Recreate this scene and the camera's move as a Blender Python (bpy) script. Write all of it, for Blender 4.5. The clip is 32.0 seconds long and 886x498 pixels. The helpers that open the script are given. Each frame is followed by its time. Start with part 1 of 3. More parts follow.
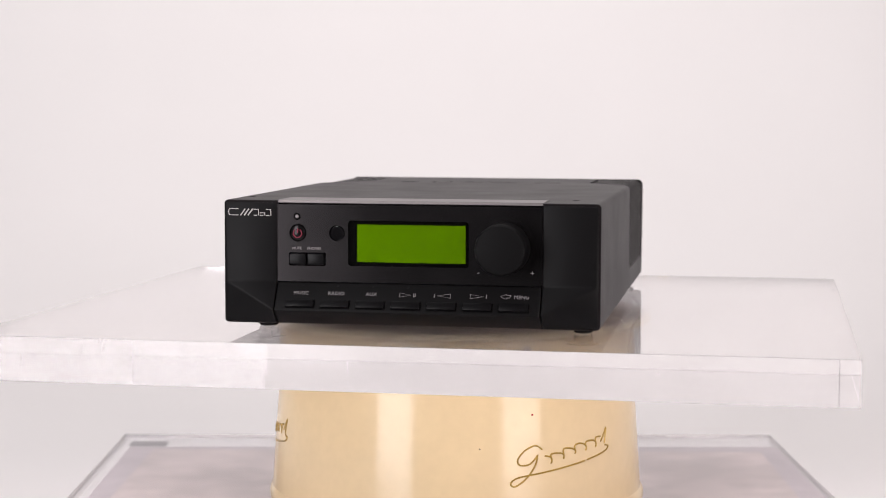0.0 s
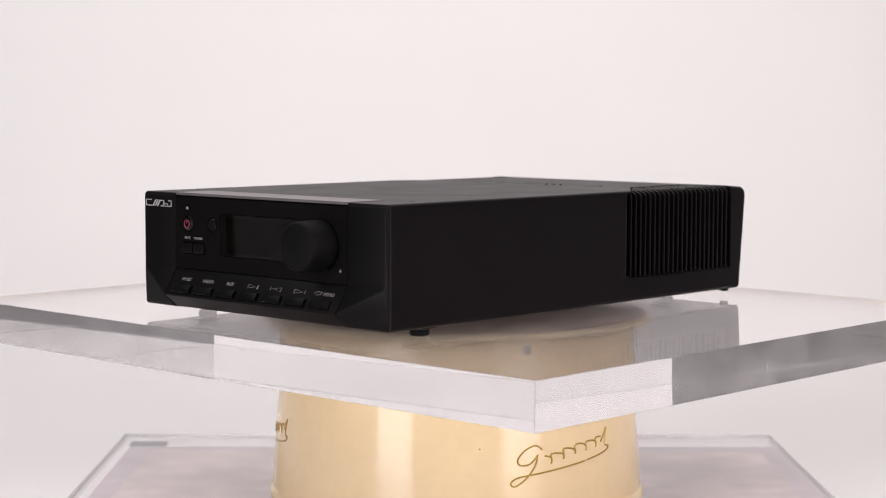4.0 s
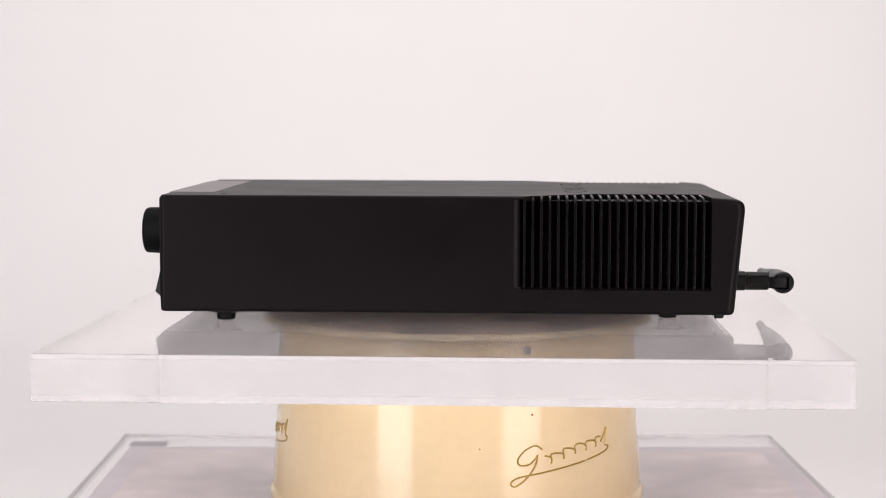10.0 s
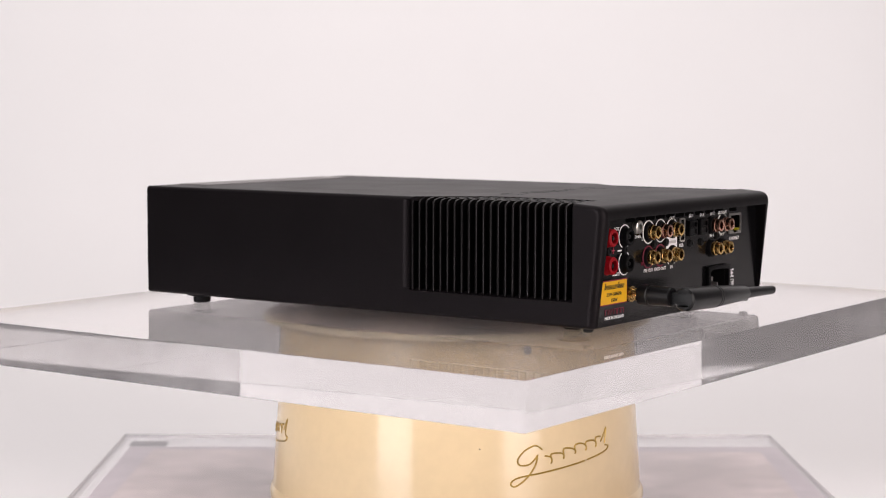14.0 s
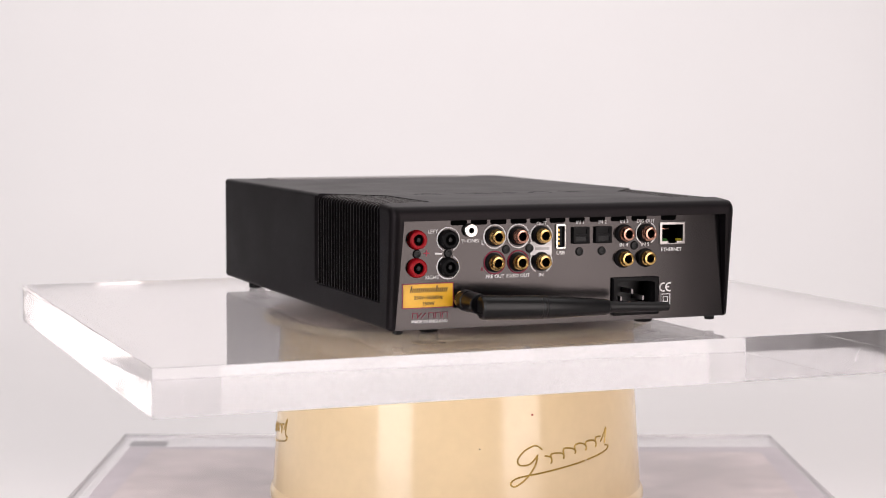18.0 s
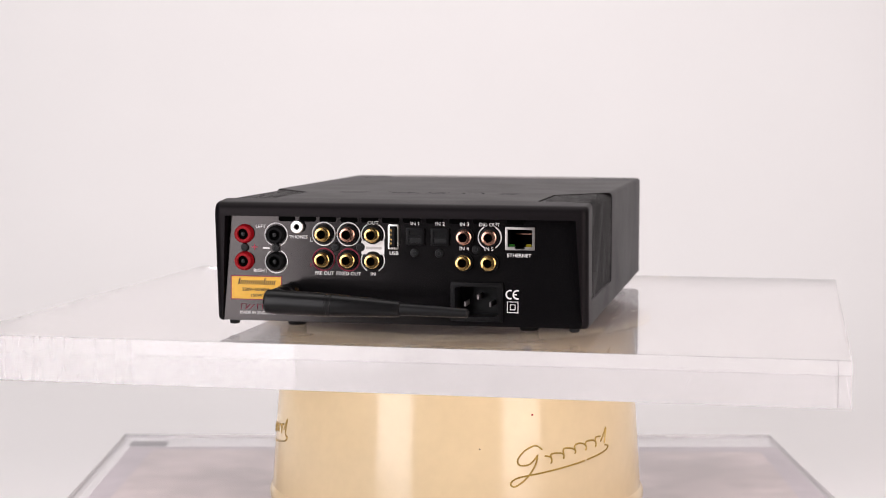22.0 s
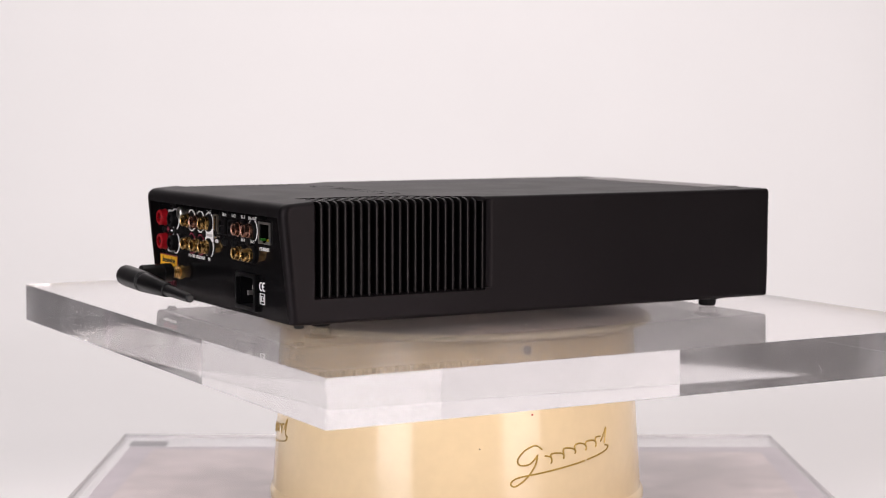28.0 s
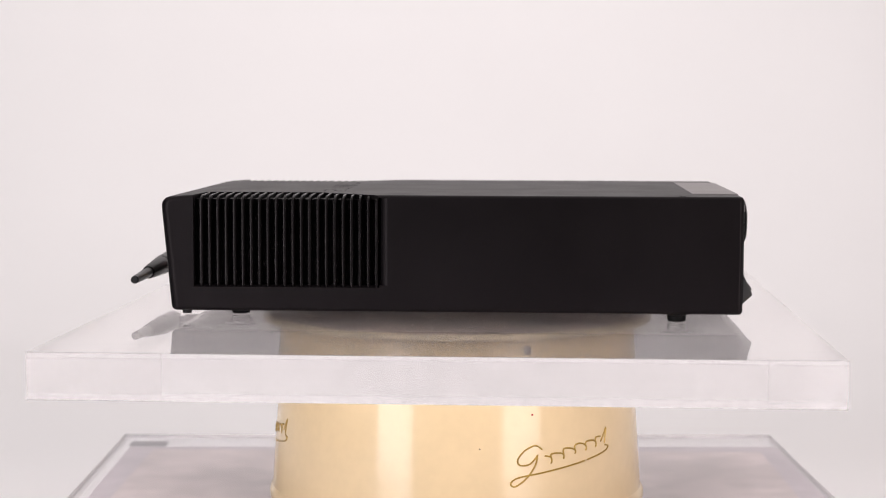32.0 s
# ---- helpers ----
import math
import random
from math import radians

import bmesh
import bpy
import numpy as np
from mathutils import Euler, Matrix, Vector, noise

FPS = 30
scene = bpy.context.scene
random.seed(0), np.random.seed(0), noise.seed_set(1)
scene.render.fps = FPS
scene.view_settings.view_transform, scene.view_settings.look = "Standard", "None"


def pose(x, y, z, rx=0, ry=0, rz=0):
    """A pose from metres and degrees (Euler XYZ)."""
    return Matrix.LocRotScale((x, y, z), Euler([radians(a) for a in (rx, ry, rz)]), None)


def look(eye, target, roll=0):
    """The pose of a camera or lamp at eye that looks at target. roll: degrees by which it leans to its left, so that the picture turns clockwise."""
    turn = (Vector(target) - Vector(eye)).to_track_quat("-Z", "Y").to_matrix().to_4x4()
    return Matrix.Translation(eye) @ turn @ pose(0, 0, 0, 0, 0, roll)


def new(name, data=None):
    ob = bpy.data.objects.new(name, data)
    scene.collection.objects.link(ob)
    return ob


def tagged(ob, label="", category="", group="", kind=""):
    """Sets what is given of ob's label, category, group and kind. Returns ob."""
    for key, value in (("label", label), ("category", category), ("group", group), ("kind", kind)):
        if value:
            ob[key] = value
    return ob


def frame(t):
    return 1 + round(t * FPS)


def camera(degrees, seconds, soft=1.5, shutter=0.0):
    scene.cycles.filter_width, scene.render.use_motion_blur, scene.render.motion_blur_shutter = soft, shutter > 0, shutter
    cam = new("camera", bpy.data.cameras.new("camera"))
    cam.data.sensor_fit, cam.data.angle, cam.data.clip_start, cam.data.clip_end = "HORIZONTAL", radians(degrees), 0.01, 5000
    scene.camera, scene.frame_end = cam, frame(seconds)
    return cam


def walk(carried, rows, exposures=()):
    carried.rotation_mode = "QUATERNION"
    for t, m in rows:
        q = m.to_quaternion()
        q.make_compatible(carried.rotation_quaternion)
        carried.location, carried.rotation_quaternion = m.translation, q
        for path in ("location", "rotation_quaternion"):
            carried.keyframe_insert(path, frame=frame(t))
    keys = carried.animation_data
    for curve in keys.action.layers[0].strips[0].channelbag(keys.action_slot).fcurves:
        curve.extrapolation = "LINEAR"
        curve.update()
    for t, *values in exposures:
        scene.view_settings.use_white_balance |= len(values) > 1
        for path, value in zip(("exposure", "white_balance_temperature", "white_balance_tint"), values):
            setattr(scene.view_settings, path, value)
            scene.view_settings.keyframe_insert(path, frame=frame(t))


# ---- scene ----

# ---------------------------------------------------------------- camera
cam = camera(27.98, 32.0, soft=1.0)
cam.data.dof.use_dof, cam.data.dof.focus_distance, cam.data.dof.aperture_fstop = True, 1.03, 13.0
EYE = Vector((0.0, -1.1647, 0.1319))
SHOT = look(EYE, EYE + Vector((-0.00795, 0.99657, -0.08234)), 0.15)
walk(cam, [(0.0, SHOT), (32.0, SHOT)], exposures=[(0.0, 0.0), (32.0, 0.0)])

# the revolving plate turns once in about 44 s, clockwise seen from above
START, SPEED = -9.706, -8.2162


def turn(t, z=0.0):
    return pose(0, 0, z, 0, 0, START + SPEED * t)


# ---------------------------------------------------------------- light
world = bpy.data.worlds.new("studio_world")
scene.world = world
world.use_nodes = True
world.node_tree.nodes["Background"].inputs[0].default_value = (1.0, 0.95, 0.94, 1)
world.node_tree.nodes["Background"].inputs[1].default_value = 0.02


def softbox(name, eye, target, wide, high, power, colour):
    lamp = bpy.data.lights.new(name, "AREA")
    lamp.shape, lamp.size, lamp.size_y, lamp.energy, lamp.color = "RECTANGLE", wide, high, power, colour
    ob = new(name, lamp)
    ob.matrix_world = look(eye, target)
    return ob


# two tall strip softboxes beside the camera, the left one a little cooler, and one unseen bank added to wash the paper
softbox("softbox_lamp", (-0.981, -1.291, 0.47), (0, 0, 0.47), 0.62, 1.60, 20.6, (0.960, 0.918, 0.945))
softbox("softbox_lamp", (1.02, -1.26, 0.47), (0, 0, 0.47), 0.66, 1.60, 19.0, (1.0, 0.900, 0.880))
softbox("backdrop_fill_lamp", (-0.20, 0.35, 1.75), (-0.20, 1.75, 0.25), 3.0, 1.8, 34.0, (1.0, 0.951, 0.951))

# ---------------------------------------------------------------- materials


def material(name, colour, rough=0.5, metal=0.0, grain=0.0, scale=400.0, bump=0.0, spec=0.5, stain=0.0, stain_scale=30.0, tint=None, ior=1.5):
    """A principled surface with fine grain, large stains and fine relief."""
    m = bpy.data.materials.new(name)
    m.use_nodes = True
    nt = m.node_tree
    b = nt.nodes["Principled BSDF"]
    b.inputs["Base Color"].default_value = (*colour, 1)
    b.inputs["Roughness"].default_value = rough
    b.inputs["Metallic"].default_value = metal
    b.inputs["Specular IOR Level"].default_value = spec
    b.inputs["IOR"].default_value = ior
    if tint:
        b.inputs["Specular Tint"].default_value = (*tint, 1)
    if grain or bump or stain:
        co = nt.nodes.new("ShaderNodeTexCoord")
        fine = nt.nodes.new("ShaderNodeTexNoise")
        fine.inputs["Scale"].default_value, fine.inputs["Detail"].default_value = scale, 4
        nt.links.new(co.outputs["Object"], fine.inputs["Vector"])
        wide = nt.nodes.new("ShaderNodeTexNoise")
        wide.inputs["Scale"].default_value, wide.inputs["Detail"].default_value = stain_scale, 5
        nt.links.new(co.outputs["Object"], wide.inputs["Vector"])
        if grain or stain:
            mix = nt.nodes.new("ShaderNodeMix")
            mix.data_type, mix.blend_type = "RGBA", "MULTIPLY"
            mix.inputs["Factor"].default_value = 1.0
            mix.inputs["A"].default_value = (*colour, 1)
            both = nt.nodes.new("ShaderNodeMath")
            both.operation = "MULTIPLY"
            for src, amount, slot in ((fine, grain, 0), (wide, stain, 1)):
                r = nt.nodes.new("ShaderNodeMapRange")
                r.inputs["From Min"].default_value, r.inputs["From Max"].default_value = 0.3, 0.7
                r.inputs["To Min"].default_value, r.inputs["To Max"].default_value = 1 - amount, 1 + amount
                nt.links.new(src.outputs["Fac"], r.inputs["Value"])
                nt.links.new(r.outputs["Result"], both.inputs[slot])
            nt.links.new(both.outputs[0], mix.inputs["B"])
            nt.links.new(mix.outputs["Result"], b.inputs["Base Color"])
            rr = nt.nodes.new("ShaderNodeMapRange")
            rr.inputs["To Min"].default_value, rr.inputs["To Max"].default_value = max(0.02, rough - 0.08), min(1, rough + 0.08)
            nt.links.new(wide.outputs["Fac"], rr.inputs["Value"])
            nt.links.new(rr.outputs["Result"], b.inputs["Roughness"])
        if bump:
            bp = nt.nodes.new("ShaderNodeBump")
            bp.inputs["Strength"].default_value, bp.inputs["Distance"].default_value = 1.0, bump
            nt.links.new(fine.outputs["Fac"], bp.inputs["Height"])
            nt.links.new(bp.outputs["Normal"], b.inputs["Normal"])
    return m


def clear(name, colour, ior, rough=0.0, scratch=0.0, through_it=1.0, stretch=(1, 1, 1), haze=0.0, sheen=1.0):
    m = bpy.data.materials.new(name)
    m.use_nodes = True
    nt = m.node_tree
    b = nt.nodes["Principled BSDF"]
    b.inputs["Base Color"].default_value = (*colour, 1)
    b.inputs["Transmission Weight"].default_value = through_it
    b.inputs["IOR"].default_value, b.inputs["Roughness"].default_value = ior, rough
    b.inputs["Specular Tint"].default_value = (sheen, sheen, sheen, 1)
    if haze:
        # cloudy rubbed patches
        at = nt.nodes.new("ShaderNodeTexCoord")
        cloud = nt.nodes.new("ShaderNodeTexNoise")
        cloud.inputs["Scale"].default_value, cloud.inputs["Detail"].default_value, cloud.inputs["Distortion"].default_value = 22, 6, 0.8
        span = nt.nodes.new("ShaderNodeMapRange")
        span.inputs["From Min"].default_value, span.inputs["From Max"].default_value = 0.50, 0.74
        span.inputs["To Min"].default_value, span.inputs["To Max"].default_value = through_it, through_it - haze
        nt.links.new(at.outputs["Object"], cloud.inputs["Vector"])
        nt.links.new(cloud.outputs["Fac"], span.inputs["Value"])
        nt.links.new(span.outputs["Result"], b.inputs["Transmission Weight"])
    if scratch:
        co = nt.nodes.new("ShaderNodeTexCoord")
        n = nt.nodes.new("ShaderNodeTexNoise")
        n.inputs["Scale"].default_value, n.inputs["Detail"].default_value = 26, 2
        r = nt.nodes.new("ShaderNodeMapRange")
        r.inputs["From Min"].default_value, r.inputs["From Max"].default_value = 0.2, 0.8
        r.inputs["To Min"].default_value, r.inputs["To Max"].default_value = rough, rough + scratch
        mp = nt.nodes.new("ShaderNodeMapping")
        mp.inputs["Scale"].default_value = stretch
        nt.links.new(co.outputs["Object"], mp.inputs["Vector"])
        nt.links.new(mp.outputs["Vector"], n.inputs["Vector"])
        nt.links.new(n.outputs["Fac"], r.inputs["Value"])
        nt.links.new(r.outputs["Result"], b.inputs["Roughness"])
    return m


def glowing(name, colour, strength, rough=0.3):
    m = material(name, tuple(0.02 * c for c in colour), rough, spec=0.1)
    b = m.node_tree.nodes["Principled BSDF"]
    b.inputs["Emission Color"].default_value = (*colour, 1)
    b.inputs["Emission Strength"].default_value = strength
    return m


PAPER = material("white_paper", (0.83, 0.81, 0.81), 0.85, grain=0.012, scale=900, stain=0.012, stain_scale=3, spec=0.2)
WALL = material("grey_wall_paint", (0.12, 0.115, 0.12), 0.9, grain=0.05, scale=60, spec=0.2)
# tones of unseen walls, set by what gloss and acrylic should reflect
MURK = material("near_black_unseen_wall", (0.050, 0.041, 0.040), 0.95, grain=0.1, scale=60, spec=0.1)
MID = material("mid_grey_unseen_wall", (0.25, 0.23, 0.235), 0.9, grain=0.03, scale=60, spec=0.2)
PALE = material("pale_wall_paint", (0.62, 0.60, 0.61), 0.9, grain=0.03, scale=60, spec=0.2)
# blotches stand in for unknown things mirrored in the acrylic edges
DIM = material("dim_mottled_unseen_wall", (0.37, 0.355, 0.365), 0.95, grain=0.05, scale=60, stain=0.35, stain_scale=1.6, spec=0.1)
ACRYLIC = clear("clear_acrylic", (0.985, 0.982, 0.985), 1.49)
ACRYLIC_EDGE = clear("polished_acrylic_edge", (0.97, 0.955, 0.962), 1.49, 0.015, 0.02, 0.94, (0.5, 0.5, 2.5), haze=0.12, sheen=0.40)
ACRYLIC_PLATE = clear("dusty_clear_acrylic", (0.975, 0.948, 0.953), 1.49, 0.010, 0.008, 0.93)
# slab edge: the darkness it refracts is put into a grey tint
ACRYLIC_GREYED = clear("greyed_acrylic_edge", (0.70, 0.67, 0.70), 1.49, 0.25, 0.1)
# opaque grey bevel in place of the dark line clear acrylic shows there
ARRIS = material("dark_line_arris", (0.26, 0.24, 0.25), 0.6, grain=0.2, scale=300)
CREAM = material("cream_enamel", (0.69, 0.54, 0.33), 0.16, grain=0.02, scale=140, bump=0.000012, stain=0.05, stain_scale=9, spec=0.5)
CREAM_RIM = material("rubbed_olive_cream_enamel", (0.60, 0.50, 0.33), 0.35, grain=0.10, scale=90, stain=0.22, stain_scale=16)
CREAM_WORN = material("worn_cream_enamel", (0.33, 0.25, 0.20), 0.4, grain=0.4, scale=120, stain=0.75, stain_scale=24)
GOLD_INK = material("gold_ink", (0.40, 0.26, 0.055), 0.35, 0.5, grain=0.15, scale=500)
BLACK = material("black_crackle_paint", (0.0047, 0.0039, 0.0044), 0.43, grain=0.12, scale=1800, bump=0.00005, stain=0.06, stain_scale=25, spec=0.122, tint=(1.0, 0.885, 0.92))
FIN = material("black_fin_paint", (0.0034, 0.0030, 0.0032), 0.30, grain=0.1, scale=1500, spec=0.185, tint=(1.0, 0.9, 0.92))
SATIN = material("satin_black_plastic", (0.0042, 0.0039, 0.0044), 0.46, grain=0.08, scale=1500, bump=0.00002, spec=0.12)
BUTTON = material("black_button_plastic", (0.0042, 0.0040, 0.0046), 0.34, grain=0.08, scale=1500, spec=0.14)
PANEL = material("semi_gloss_black_panel", (0.005, 0.0047, 0.005), 0.21, grain=0.06, scale=1500, spec=0.245, tint=(1.0, 0.92, 0.95))
REAR = material("black_anodised_panel", (0.004, 0.0038, 0.0043), 0.155, grain=0.08, scale=1800, spec=0.39, tint=(1.0, 0.90, 0.885))
KNOB = material("matt_black_knob_plastic", (0.0034, 0.0032, 0.0036), 0.55, grain=0.1, scale=900, spec=0.10)
AERIAL = material("satin_black_aerial_plastic", (0.0040, 0.0038, 0.0042), 0.34, grain=0.1, scale=900, spec=0.26)
RUBBER = material("black_rubber", (0.0042, 0.0042, 0.0046), 0.42, grain=0.1, scale=900, spec=0.24)
PIANO = material("gloss_black_lens", (0.006, 0.006, 0.007), 0.02, spec=1.0, ior=2.1)
# black without sheen: the shade inside holes put into the colour
DARK = material("unlit_cavity_black", (0.003, 0.003, 0.003), 0.9, spec=0.0)
NICKEL = material("dull_nickel_plating", (0.36, 0.34, 0.33), 0.38, 0.9, grain=0.06, scale=700)
STEEL = material("brushed_grey_metal", (0.24, 0.22, 0.22), 0.45, 0.7, grain=0.06, scale=700)
TIN = material("tinned_steel", (0.66, 0.63, 0.58), 0.28, 1.0, grain=0.05, scale=700)
GOLD = material("gold_plating", (0.58, 0.38, 0.14), 0.26, 1.0, grain=0.04, scale=900)
ROSE = material("pink_gold_plating", (0.50, 0.27, 0.20), 0.26, 1.0, grain=0.04, scale=900)
RED = material("red_plastic", (0.28, 0.003, 0.008), 0.5, spec=0.16, grain=0.05, scale=900)
WHITE = material("white_print", (0.88, 0.86, 0.86), 0.6)
GREY_PRINT = material("grey_print", (0.50, 0.48, 0.48), 0.6)
DIM_PRINT = material("dim_grey_print", (0.30, 0.28, 0.29), 0.6)
RED_PRINT = material("dark_red_print", (0.22, 0.015, 0.04), 0.5)
PINK_PRINT = material("crimson_print", (0.36, 0.03, 0.06), 0.6)
YELLOW = material("yellow_label_vinyl", (0.78, 0.42, 0.015), 0.4, grain=0.03, scale=600)
INK = material("black_ink", (0.03, 0.025, 0.02), 0.6)
LCD = glowing("backlit_green_lcd", (0.47, 1.0, 0.0), 0.34)
GLASS = clear("display_window_glass", (0.97, 0.97, 0.96), 1.71, 0.008)
LED_G = glowing("green_port_led", (0.10, 0.55, 0.06), 0.11)
LED_Y = glowing("yellow_port_led", (0.65, 0.50, 0.03), 0.28)
LINER = material("pale_grey_board", (0.50, 0.48, 0.49), 0.8, grain=0.03, scale=90, stain=0.05, stain_scale=9)
CARD = material("mottled_grey_card", (0.365, 0.315, 0.345), 0.7, grain=0.08, scale=60, stain=0.22, stain_scale=13)
SHEET = material("faded_brown_sheet", (0.43, 0.355, 0.35), 0.7, grain=0.10, scale=70, stain=0.26, stain_scale=17)
DARKCARD = material("dark_grey_tape", (0.07, 0.066, 0.075), 0.6, grain=0.06, scale=200)

# ---------------------------------------------------------------- mesh helpers


def bm_box(x0, x1, y0, y1, z0, z1, bevel=0.0, segs=2):
    bm = bmesh.new()
    bmesh.ops.create_cube(bm, size=1)
    for v in bm.verts:
        v.co = Vector((x0 + (v.co.x + 0.5) * (x1 - x0), y0 + (v.co.y + 0.5) * (y1 - y0), z0 + (v.co.z + 0.5) * (z1 - z0)))
    if bevel:
        bmesh.ops.bevel(bm, geom=list(bm.edges), offset=bevel, segments=segs, profile=0.6, affect="EDGES")
    return bm


def bm_prism(points, y0, y1, bevel=0.0, axis="y"):
    """A polygon of (a, b) points pulled along an axis: y: (x, z), z: (x, y), x: (y, z)."""
    bm = bmesh.new()

    def at(p, c):
        return Vector((p[0], c, p[1])) if axis == "y" else Vector((p[0], p[1], c)) if axis == "z" else Vector((c, p[0], p[1]))
    a = [bm.verts.new(at(p, y0)) for p in points]
    b = [bm.verts.new(at(p, y1)) for p in points]
    bm.faces.new(a)
    bm.faces.new(b[::-1])
    n = len(points)
    for i in range(n):
        bm.faces.new((a[i], b[i], b[(i + 1) % n], a[(i + 1) % n]))
    bmesh.ops.recalc_face_normals(bm, faces=bm.faces)
    if bevel:
        bmesh.ops.bevel(bm, geom=list(bm.edges), offset=bevel, segments=2, profile=0.6, affect="EDGES")
    return bm


def rounded(x0, x1, z0, z1, r, y0, y1, bevel=0.0):
    """A slab in the xz plane with rounded corners."""
    pts = []
    for cx, cz, a in ((x1 - r, z1 - r, 0), (x0 + r, z1 - r, 90), (x0 + r, z0 + r, 180), (x1 - r, z0 + r, 270)):
        pts += [(cx + r * math.cos(radians(a + 22.5 * k)), cz + r * math.sin(radians(a + 22.5 * k))) for k in range(5)]
    return bm_prism(pts, y0, y1, bevel)


def bm_lathe(profile, segs=32, m=None):
    """Rings of (radius, height) about the z axis, closed where the radius is 0, then moved by m."""
    bm = bmesh.new()
    rings = []
    for r, h in profile:
        if r <= 1e-7:
            rings.append([bm.verts.new((0, 0, h))])
        else:
            rings.append([bm.verts.new((r * math.cos(2 * math.pi * i / segs), r * math.sin(2 * math.pi * i / segs), h)) for i in range(segs)])
    for p, q in zip(rings, rings[1:]):
        for i in range(segs):
            j = (i + 1) % segs
            if len(p) == 1 and len(q) == 1:
                continue
            if len(p) == 1:
                bm.faces.new((p[0], q[j], q[i]))
            elif len(q) == 1:
                bm.faces.new((p[i], p[j], q[0]))
            else:
                bm.faces.new((p[i], p[j], q[j], q[i]))
    bmesh.ops.recalc_face_normals(bm, faces=bm.faces)
    if m is not None:
        bm.transform(m)
    return bm


def merged(*bms):
    """One bmesh out of several."""
    out = bmesh.new()
    for b in bms:
        me = bpy.data.meshes.new("t")
        b.to_mesh(me)
        b.free()
        out.from_mesh(me)
        bpy.data.meshes.remove(me)
    return out


def smooth(me, angle=25):
    me.polygons.foreach_set("use_smooth", [True] * len(me.polygons))
    me.set_sharp_from_angle(angle=radians(angle))


def part(name, bm, mat, parent, label="", soft=True):
    """One mesh object under a thing or under a part."""
    me = bpy.data.meshes.new(name)
    bm.to_mesh(me)
    bm.free()
    me.materials.append(mat)
    if soft:
        smooth(me)
    ob = new(name, me)
    ob.parent = parent
    if label:
        tagged(ob, label)
    return ob


def cut(bm, *cutters):
    """The solid bm less the solids cutters."""
    def temp(b):
        me = bpy.data.meshes.new("t")
        b.to_mesh(me)
        b.free()
        return new("t", me)
    ob = temp(bm)
    tools = [temp(c) for c in cutters]
    for tool in tools:
        mod = ob.modifiers.new("cut", "BOOLEAN")
        mod.object, mod.operation, mod.solver = tool, "DIFFERENCE", "EXACT"
    dg = bpy.context.evaluated_depsgraph_get()
    me = bpy.data.meshes.new_from_object(ob.evaluated_get(dg))
    out = bmesh.new()
    out.from_mesh(me)
    for o in [ob] + tools:
        bpy.data.objects.remove(o)
    bpy.data.meshes.remove(me)
    return out


FRONT = Matrix(((1, 0, 0, 0), (0, 0, -1, 0), (0, 1, 0, 0), (0, 0, 0, 1)))
BACK = Matrix(((-1, 0, 0, 0), (0, 0, 1, 0), (0, 1, 0, 0), (0, 0, 0, 1)))


def bm_text(words, size, m, stretch=1.0, bold=0.0, shear=0.0):
    """Raised lettering in the built-in font, centred at the pose m, whose x runs along the line."""
    cu = bpy.data.curves.new("t", "FONT")
    cu.body, cu.size, cu.align_x, cu.align_y = words, size, "CENTER", "CENTER"
    cu.extrude, cu.resolution_u, cu.offset, cu.shear = 0.00012, 3, bold, shear
    ob = new("t", cu)
    dg = bpy.context.evaluated_depsgraph_get()
    me = bpy.data.meshes.new_from_object(ob.evaluated_get(dg))
    bm = bmesh.new()
    bm.from_mesh(me)
    bpy.data.objects.remove(ob)
    bpy.data.curves.remove(cu)
    bpy.data.meshes.remove(me)
    bm.transform(m @ Matrix.Diagonal((stretch, 1, 1, 1)))
    return bm


def bm_stroke(points, radius):
    """A rounded bead along points."""
    cu = bpy.data.curves.new("t", "CURVE")
    cu.dimensions, cu.bevel_depth, cu.bevel_resolution, cu.use_fill_caps = "3D", radius, 1, True
    sp = cu.splines.new("POLY")
    sp.points.add(len(points) - 1)
    for p, q in zip(sp.points, points):
        p.co = (*q, 1)
    ob = new("t", cu)
    dg = bpy.context.evaluated_depsgraph_get()
    me = bpy.data.meshes.new_from_object(ob.evaluated_get(dg))
    bm = bmesh.new()
    bm.from_mesh(me)
    bpy.data.objects.remove(ob)
    bpy.data.curves.remove(cu)
    bpy.data.meshes.remove(me)
    return bm


def spline(points, steps=8):
    """Points of a smooth curve through the given ones."""
    out = []
    for i in range(len(points) - 1):
        p0, p1, p2, p3 = (Vector(points[max(0, min(len(points) - 1, i + k))]) for k in (-1, 0, 1, 2))
        for s in range(steps):
            u = s / steps
            out.append(0.5 * (2 * p1 + (p2 - p0) * u + (2 * p0 - 5 * p1 + 4 * p2 - p3) * u * u + (3 * p1 - p0 - 3 * p2 + p3) * u ** 3))
    out.append(Vector(points[-1]))
    return out


# ---------------------------------------------------------------- studio


def thing(name, bm, mat, label, category, kind="", soft=True):
    ob = part(name, bm, mat, None, soft=soft)
    return tagged(ob, label, category, kind=kind)


